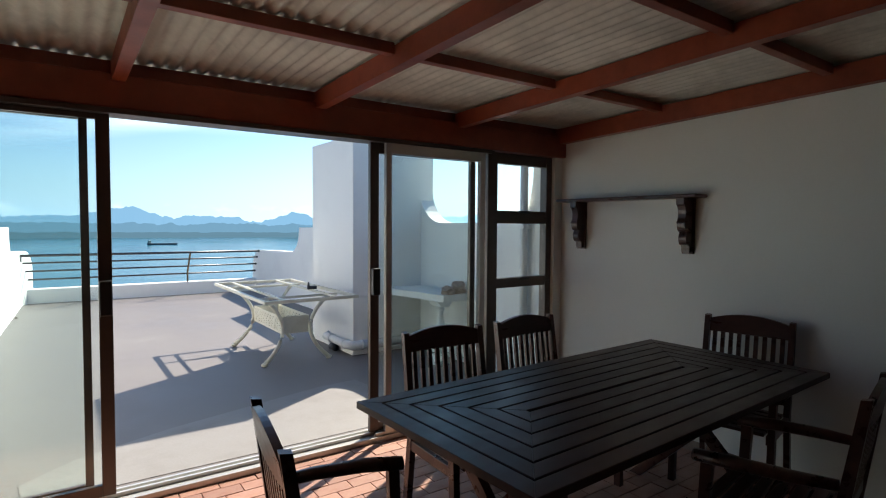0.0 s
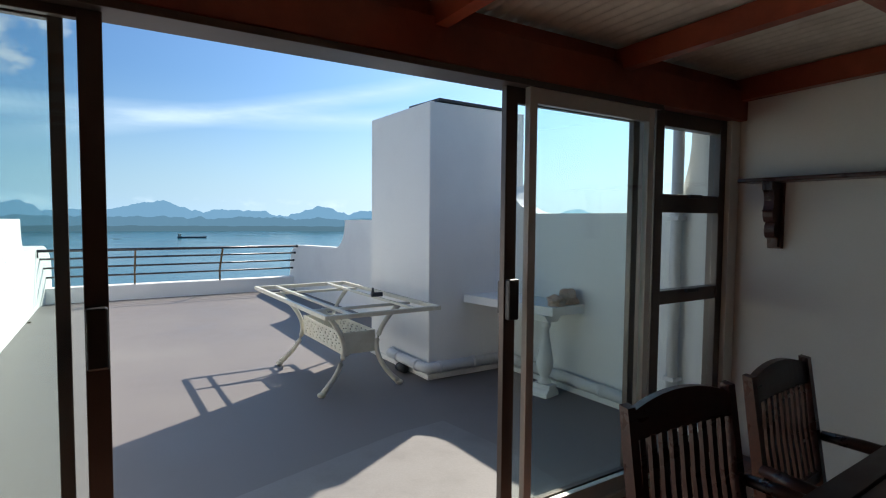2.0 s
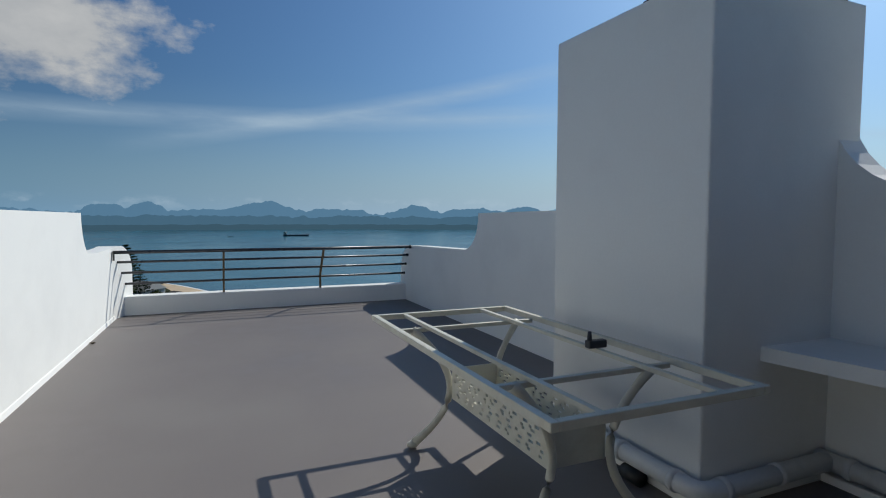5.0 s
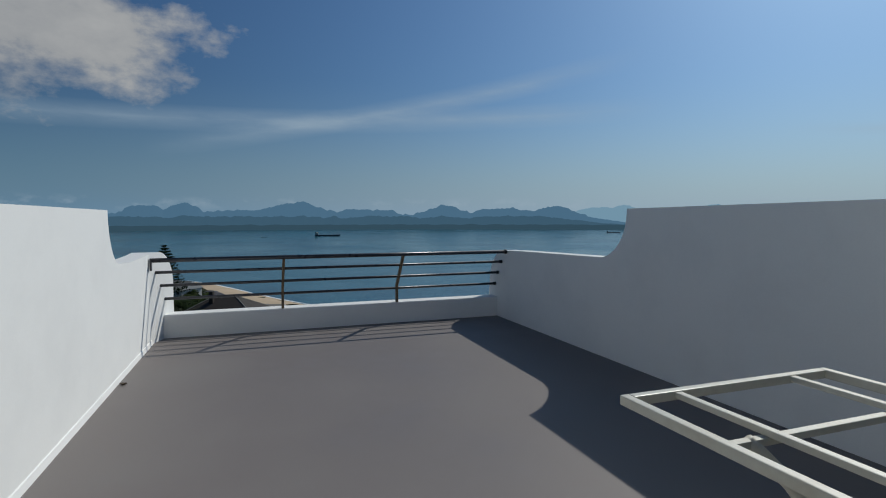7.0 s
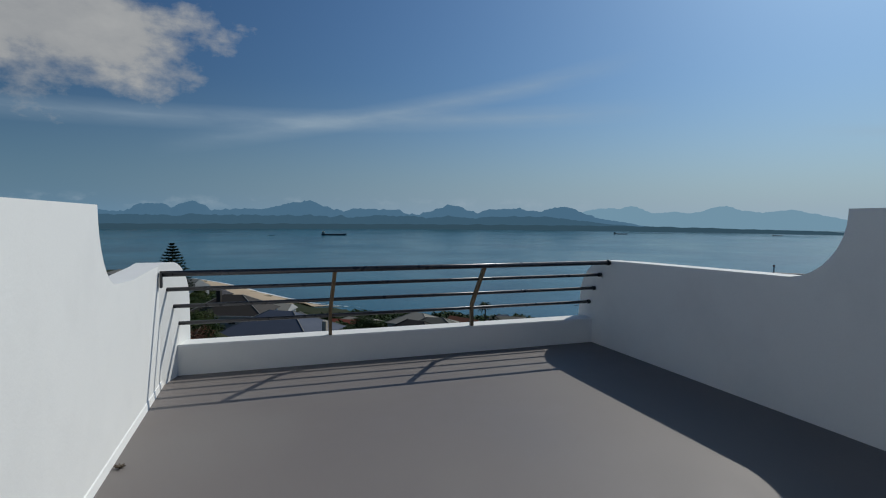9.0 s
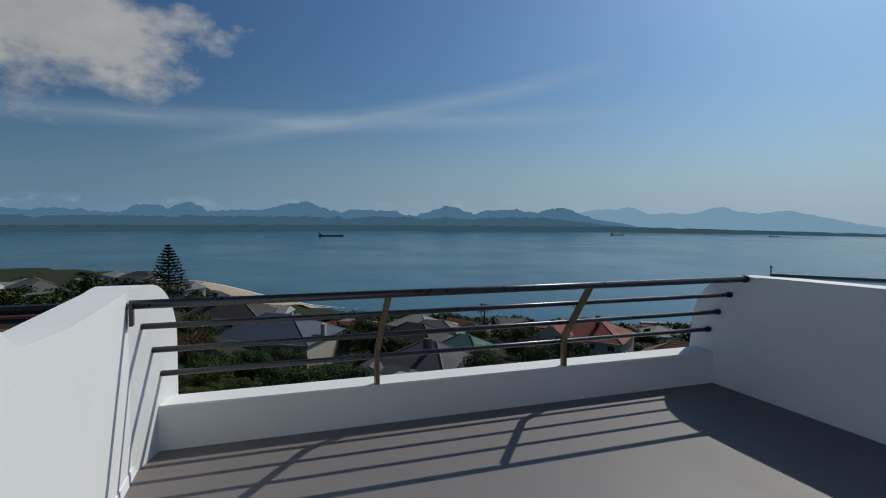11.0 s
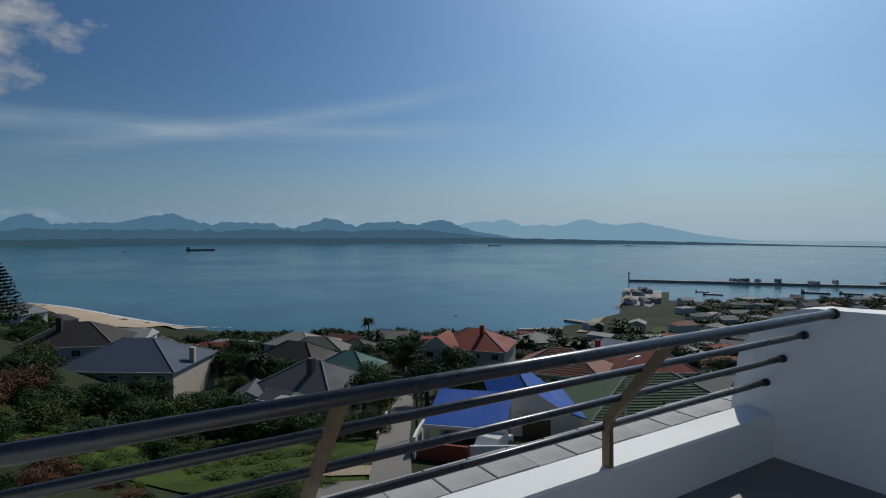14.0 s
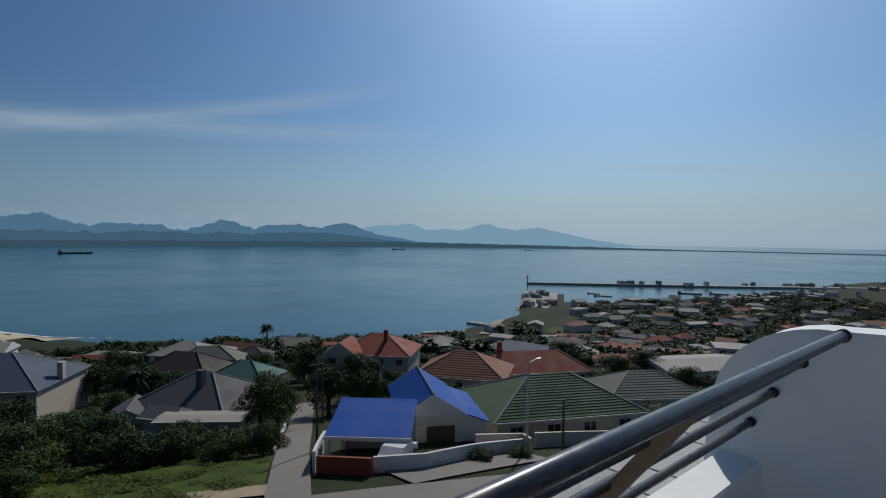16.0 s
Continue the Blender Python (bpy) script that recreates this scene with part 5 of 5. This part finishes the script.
for i in range(26):
    x_ = -3.0 + i * 0.24
    bm = B()
    prism(bm, [(-3.0, 2.45), (3.0, 3.45), (3.0, 3.50), (-3.0, 2.50)], "x", x_ - 0.035, x_ + 0.035)
    part("rib", bm, M["blue"], rf)
part("fascia", box(B(), -3.15, 3.15, -3.08, -3.0, 2.2, 2.47), M["hwhite"], cp)
for px, py in ((-2.9, -2.8), (2.6, -2.8), (-2.9, 2.8), (2.6, 2.8)):
    part("pillar", box(B(), px - 0.18, px + 0.18, py - 0.18, py + 0.18, -1.0, 2.4 if py < 0 else 3.3), M["hwhite"], cp)
part("back_wall", box(B(), -3.0, 3.0, 2.98, 3.14, -1.0, 3.3), M["hwall"], cp)


# lanes, yards and walls
strip("road_lane", [(-8.2, 29), (-11.5, 42), (-15.5, 60), (-20, 80)], 2.6, M["asphalt"], "worn narrow lane running down the hill", "road", 0.16)
strip("road", [(-12, 27.3), (0, 31), (16, 38), (40, 50)], 4.5, M["asphalt"], "asphalt street below the terrace", "road", 0.14)
strip("verge", [(-46, 29), (-34, 31), (-24, 33), (-11.5, 36)], 13, M["grass"], "rough green grass plot beside the lane", "grass", 0.10)
strip("earth_patch", [(-17, 31), (-9.5, 32.5)], 2.2, M["earth"], "bare trodden earth at the edge of the grass", "earth", 0.13)
strip("yard", [(-3.5, 35.6), (6.5, 43)], 6.5, M["asphalt"], "worn paved yard in front of the carport", "yard", 0.12)


def yard_wall(pts, h, mat, label, thick=0.22):
    bm = B()
    for (a, b), (c, d) in zip(pts, pts[1:]):
        for i in range(4):
            p, q = spot(a + (c - a) * i / 4, b + (d - b) * i / 4), spot(a + (c - a) * (i + 1) / 4, b + (d - b) * (i + 1) / 4)
            v = Vector((q[0] - p[0], q[1] - p[1], 0)).normalized()
            nn = Vector((-v.y, v.x, 0)) * thick / 2
            lo = [bm.verts.new(Vector(k) + s * nn + Vector((0, 0, zz))) for k in (p, q) for s in (-1, 1) for zz in (-0.6, h)]
            for f in ((0, 1, 5, 4), (2, 6, 7, 3), (1, 3, 7, 5), (0, 4, 6, 2), (0, 2, 3, 1), (4, 5, 7, 6)):
                bm.faces.new([lo[k] for k in f])
    return solid("garden_wall", bm, mat, label, "wall")


yard_wall([(-4.4, 35.8), (-1, 36.8), (3, 40.5), (6.6, 43.5)], 1.1, M["hwhite"], "white boundary wall round the yard")
yard_wall([(-8.2, 36.0), (-4.4, 35.0)], 1.2, M["red"], "red brick boundary wall")
yard_wall([(-8.4, 36.0), (-9.6, 45.0)], 1.5, M["hwhite"], "white boundary wall beside the lane")
yard_wall([(2.8, 43.0), (6.8, 44.5), (7.0, 41.8)], 1.4, M["hwall"], "cream garden wall in front of a house")
yard_wall([(8, 46), (18, 52), (26, 60)], 1.3, M["hwall"], "stepped cream garden wall")
yard_wall([(-13.2, 43), (-17.2, 60)], 0.5, M["hwhite"], "low white kerb wall along the lane")


def utility_pole(side, ahead, h, lamp, label):
    x, y, z = spot(side, ahead)
    t = thing("street_lamp" if lamp else "utility_pole", Matrix.Translation((x, y, z)), label, "pole")
    part("pole", tube(B(), [(0, 0, -0.5), (0, 0, h)], [0.11, 0.075], 8), M["bark"] if not lamp else M["alu_light"], t)
    if lamp:
        part("arm", tube(B(), [(0, 0, h), (0.2, 0, h + 0.25), (1.1, 0, h + 0.4)], 0.04, 6), M["alu_light"], t)
        part("lamp_head", box(B(), 1.0, 1.6, -0.12, 0.12, h + 0.33, h + 0.45, 0.03), M["alu_light"], t)
    else:
        part("crossarm", box(B(), -0.7, 0.7, -0.05, 0.05, h - 0.5, h - 0.4), M["bark"], t)


utility_pole(6.9, 43.0, 7.0, True, "grey street lamp beside the garden wall")
utility_pole(9.3, 41.0, 4.6, False, "wooden utility pole by the road")
utility_pole(-9.8, 43.0, 7.5, False, "wooden utility pole by the lane")
utility_pole(-41, 30, 6.5, True, "grey street lamp among the shrubs")
utility_pole(-13.5, 62, 8, False, "wooden utility pole down the lane")

# a covered boat or car in the yard
x, y, z = spot(-3.0, 38.4)
car = thing("parked_car", pose(x, y, z + 0.2, 0, 0, 30), "small white parked car in the yard", "car")
part("body", prism(B(), [(-1.9, 0.25), (1.9, 0.25), (1.95, 0.7), (1.1, 0.85), (0.6, 1.32), (-1.0, 1.35), (-1.6, 0.95), (-1.95, 0.85)], "y", -0.8, 0.8), M["hwhite"], car)
for wx in (-1.2, 1.2):
    for wy in (-0.8, 0.8):
        part("wheel", tube(B(), [(wx, wy - 0.09, 0.3), (wx, wy + 0.09, 0.3)], 0.3, 14), M["black"], car)

# the town further off
rnd = random.Random(21)
roofs = ["greyroof", "darkroof", "red", "orange", "creamroof", "greygreen", "slate", "creamroof"]
placed = []
tries = 0
while len(placed) < 215 and tries < 9000:
    tries += 1
    az, r = rnd.uniform(-24, 92) if len(placed) < 110 else rnd.uniform(53, 92), rnd.uniform(105, 700) if rnd.random() < 0.75 else rnd.uniform(105, 250)
    rs = float(np.interp(az, SHORE_A, SHORE_R))
    if az < 47 and r > 300 and az > 2:
        continue
    if r > rs - 45 or (48 < az < 56 and r > 430):
        continue
    x, y, z = polar(az, r)
    v = Vector((x, y, 0)) - C
    s_, a_ = v.dot(RGT), v.dot(FWD)
    if a_ < 140 and -85 < s_ < 70:
        continue
    if az < -2 and r < 160 or (-8 < az < 8 and r > 330):
        continue
    if any((x - p[0]) ** 2 + (y - p[1]) ** 2 < 17 ** 2 for p in placed):
        continue
    placed.append((x, y))
    far = r > 260
    w, d, h = rnd.uniform(10, 19), rnd.uniform(8, 12), rnd.uniform(3, 6)
    hs = house(s_, a_, w, d, h, rnd.uniform(1.0, 3.0), rnd.uniform(-40, 40), M[rnd.choice(roofs if az > 5 else ["greyroof", "darkroof", "greygreen", "creamroof"])], M["hwhite"] if rnd.random() < 0.6 else M["hwall"], hip=rnd.random() < 0.6, label="small house among trees in the town below", windows=not far)
x, y, z = polar(71, 265)
ap = thing("apartment_building", pose(x, y, z, 0, 0, -60), "white three-storey apartment block with balconies", "building")
part("wall", box(B(), -11, 11, -7, 7, -2, 9.5), M["hwhite"], ap)
for st in range(3):
    for i in range(5):
        wd = part("window", box(B(), -9.6 + i * 4.2, -7.2 + i * 4.2, -7.12, -6.98, 0.9 + st * 3.1, 2.6 + st * 3.1), M["pane"], ap)
    part("balcony", box(B(), -10.5, 10.5, -8.2, -7.0, 0.1 + st * 3.1, 0.35 + st * 3.1), M["hwhite"], ap)
part("roof", box(B(), -11.4, 11.4, -7.4, 7.4, 9.5, 9.9), M["concrete"], ap)

n_tree = 0
tries = 0
while n_tree < 230 and tries < 9000:
    tries += 1
    az = rnd.uniform(-28, 92)
    r = 100 + 560 * rnd.random() ** 1.4
    rs = float(np.interp(az, SHORE_A, SHORE_R))
    x, y, z = polar(az, r)
    v = Vector((x, y, 0)) - C
    s_, a_ = v.dot(RGT), v.dot(FWD)
    if r > rs - 60 or (a_ < 128 and -80 < s_ < 66) or (48 < az < 56 and r > 420) or (-8 < az < 46 and r > 340):
        continue
    if any((x - p[0]) ** 2 + (y - p[1]) ** 2 < 7.5 ** 2 for p in placed):
        continue
    n_tree += 1
    plant(x, y, z - 0.3, rnd.uniform(3, 6), rnd.uniform(4, 8), far_kinds[rnd.random() < 0.3], False, "distant dark green tree in the town", "town trees")

# the many trees further off, joined
small_crown = crown_mesh("crown", M["leaf"], 17, 420, 0.125, 12)
src = np.array([v.co[:] for v in small_crown.vertices])
allv, allf, base = [], [], 0
tries = 0
while base < 1650 and tries < 40000:
    tries += 1
    az = rnd.uniform(-30, 92) if base < 220 else rnd.uniform(50, 92)
    r = 150 + 640 * rnd.random()
    if 220 <= base < 400:
        az, r = rnd.uniform(3, 44), rnd.uniform(230, 395)
    rs = float(np.interp(az, SHORE_A, SHORE_R))
    if r > rs - 50 or (48 < az < 56 and r > 440) or (-8 < az < 46 and r > 372 and not 5 < az < 30) or (52 < az < 58 and 380 < r < 455):
        continue
    x, y, z = polar(az, r)
    if any((x - p[0]) ** 2 + (y - p[1]) ** 2 < 8.5 ** 2 for p in placed):
        continue
    s1, s2 = rnd.uniform(4, 10), rnd.uniform(2.5, 5)
    allv.append(src * (s1, s1, s2) + (x, y, z + s2 * 0.7))
    allf.append(np.arange(len(src)).reshape(-1, 4) + base * len(src))
    base += 1
me = bpy.data.meshes.new("distant_trees")
me.from_pydata(np.concatenate(allv).tolist(), [], np.concatenate(allf).tolist())
me.materials.append(M["leaf"])
tagged(new("distant_trees", me), "dark green trees scattered through the distant town", "trees", kind="stuff")

# ---- harbour ----
def quay(name, az0, r0, az1, r1, width, height, mat, label):
    a, b = Vector(polar(az0, r0)), Vector(polar(az1, r1))
    a.z = b.z = SEA
    d = (b - a).normalized()
    nn = Vector((-d.y, d.x, 0)) * width / 2
    bm = B()
    vs = [bm.verts.new(p + s * nn * k + Vector((0, 0, zz))) for p in (a, b) for s in (-1, 1) for zz, k in ((-2, 1.4), (height, 1))]
    for f in ((0, 1, 5, 4), (2, 6, 7, 3), (1, 3, 7, 5), (0, 4, 6, 2), (0, 2, 3, 1), (4, 5, 7, 6)):
        bm.faces.new([vs[k] for k in f])
    return solid(name, bm, mat, label, "harbour wall")


quay("breakwater", 50.9, 860, 66, 905, 9, 3.2, M["concrete"], "long stone breakwater across the harbour mouth")
quay("breakwater", 66, 905, 84, 1080, 14, 3.0, M["concrete"], "broad quay closing the harbour basin")
quay("jetty", 45.0, 470, 47.6, 455, 8, 1.4, M["concrete"], "low stone jetty at the shore")
quay("jetty", 40.0, 418, 45.5, 428, 6, 1.2, M["concrete"], "low tidal pool wall at the shore")
x, y, z = polar(50.95, 862)
lh = thing("harbour_light", Matrix.Translation((x, y, SEA + 3.2)), "small harbour light on the end of the breakwater", "lighthouse")
part("tower", tube(B(), [(0, 0, 0), (0, 0, 8)], [1.2, 0.8], 10), M["hwhite"], lh)
part("lantern", tube(B(), [(0, 0, 8), (0, 0, 10)], [1.6, 1.4], 10), M["red"], lh)
for i in range(78):
    az, r = rnd.uniform(50.8, 53.8), rnd.uniform(540, 735)
    if i > 15:
        az, r = rnd.uniform(60, 80), 905 + rnd.uniform(0, 30) + max(0, 0)
        r = float(np.interp(az, (60, 66, 84), (888, 905, 1080)))
    if i > 30:
        az = rnd.uniform(69, 88)
        r = rnd.uniform(700, float(np.interp(az, SHORE_A, SHORE_R)) - 60)
    x, y, z = polar(az, r)
    z = max(z, SEA + (3 if i > 15 else 1.5))
    sh = thing("harbour_shed", pose(x, y, z, 0, 0, rnd.uniform(0, 90)), "low harbour shed on the quay", "shed", "harbour sheds")
    w, d, h = rnd.uniform(6, 16), rnd.uniform(4, 8), rnd.uniform(2.5, 5)
    part("wall", box(B(), -w / 2, w / 2, -d / 2, d / 2, -1, h), M["hwhite"] if rnd.random() < 0.5 else M["concrete"], sh)
    part("roof", prism(B(), [(-d / 2 - 0.3, h), (d / 2 + 0.3, h), (0, h + 1.2)], "x", -w / 2 - 0.3, w / 2 + 0.3), M[rnd.choice(["creamroof", "greyroof", "slate", "greyroof", "darkroof"])], sh)
bm = B()
prev = None
for i in range(25):
    u = i / 24
    az, r = 46.5 + 5.5 * u ** 0.8, 395 + 320 * u
    row = [bm.verts.new(Vector(polar(az + k * 0.55 * 400 / r, r)) + Vector((0, 0, 0.8))) for k in (-1, 1)]
    if prev:
        bm.faces.new((prev[0], prev[1], row[1], row[0]))
    prev = row
solid("road_harbour", bm, M["earth"], "pale road along the harbour spit", "road", "structure")
bm = B()
prism(bm, [polar(a, r)[:2] for a, r in ((52.5, 395), (56.5, 400), (57.5, 430), (53.5, 440))], "z", -72.6, -71.0)
solid("playing_field", bm, M["grass"], "green playing field near the harbour", "field", "structure")


bm = B()
prism(bm, [polar(a, r)[:2] for a, r in ((50.7, 575), (53.0, 560), (54.0, 640), (54.0, 715), (50.6, 735))], "z", -73.6, -72.4)
solid("harbour_yard", bm, M["concrete"], "pale paved harbour yard on the spit", "yard", "structure")


def vessel(az, r, length, label, name="cargo_ship"):
    x, y, z = polar(az, r)
    k = length / 100
    sh = thing(name, pose(x, y, SEA, 0, 0, -az), label, "ship")
    part("hull", prism(B(), [(-50 * k, 0), (48 * k, 0), (52 * k, 6.5 * k), (40 * k, 5.5 * k), (-50 * k, 5.5 * k)], "y", -7 * k, 7 * k), M["ship"], sh)
    part("bridge", box(B(), -46 * k, -37 * k, -6 * k, 6 * k, 5.5 * k, 15 * k), M["hwall"], sh)
    part("funnel", box(B(), -48 * k, -46.2 * k, -2 * k, 2 * k, 5.5 * k, 17 * k), M["ship"], sh)
    part("mast", tube(B(), [(40 * k, 0, 5 * k), (40 * k, 0, 12 * k)], 0.6 * k, 6), M["ship"], sh)


vessel(8.2, 2150, 95, "dark cargo ship at anchor in the bay")
vessel(37.5, 2600, 60, "small distant cargo ship at anchor")
vessel(2.0, 2100, 22, "tiny boat far out in the bay", "boat")
vessel(33.5, 480, 3.4, "tiny boat on the near water", "boat")
vessel(51, 2800, 40, "faint distant ship on the bay")
for az, r, ln in ((58.5, 720, 22), (57.6, 745, 16), (66.5, 800, 30), (69, 815, 24)):
    vessel(az, r, ln, "fishing boat moored in the harbour", "fishing_boat")

# ---- roof ledge below the railing ----
ledge_roof = solid("roof_ledge", box(B(), -0.9, 6.5, 12.957, 13.62, -0.78, -0.02), M["slab"], "grey slab roof ledge outside the upstand", "roof", "structure")
me = mesh_of("slab", box(B(), -0.148, 0.148, -0.155, 0.155, 0, 0.03, 0.006), M["slab"])
for i in range(23):
    for k in range(2):
        s = part("slab", me, None, ledge_roof)
        s.matrix_world = pose(-0.66 + i * 0.304 + 0.13 * k, 13.13 + k * 0.32, -0.016 + 0.003 * ((i * 7 + k * 3) % 3), 0, 0, 0)

# ---- brick floor ----
me = mesh_of("brick", box(B(), -0.107, 0.107, -0.0515, 0.0515, -0.03, 0.0, 0.003), M["brick"])
rest = B()
cnt = 0
for k in range(61):
    y = 3.34 - k * 0.109
    for i in range(33):
        x = -2.55 + i * 0.220 + (0.11 if k % 2 else 0.0)
        if x > 4.24:
            continue
        z = FZ + 0.0015 * ((i * 5 + k * 3) % 3)
        if 0.15 < x < 3.6 and y > 1.55 and cnt < 300:
            b = part("brick", me, None, room_floor)
            b.matrix_world = pose(x, y, z)
            cnt += 1
        else:
            v = [rest.verts.new((x + a * 0.107, y + b * 0.0515, z + c)) for a, b, c in ((-1, -1, 0), (1, -1, 0), (1, 1, 0), (-1, 1, 0), (-1, -1, -0.01), (1, -1, -0.01), (1, 1, -0.01), (-1, 1, -0.01))]
            for f in ((0, 1, 2, 3), (0, 4, 5, 1), (1, 5, 6, 2), (2, 6, 7, 3), (3, 7, 4, 0)):
                rest.faces.new([v[q] for q in f])
part("brick_paving", rest, M["brick"], room_floor, kind="stuff")
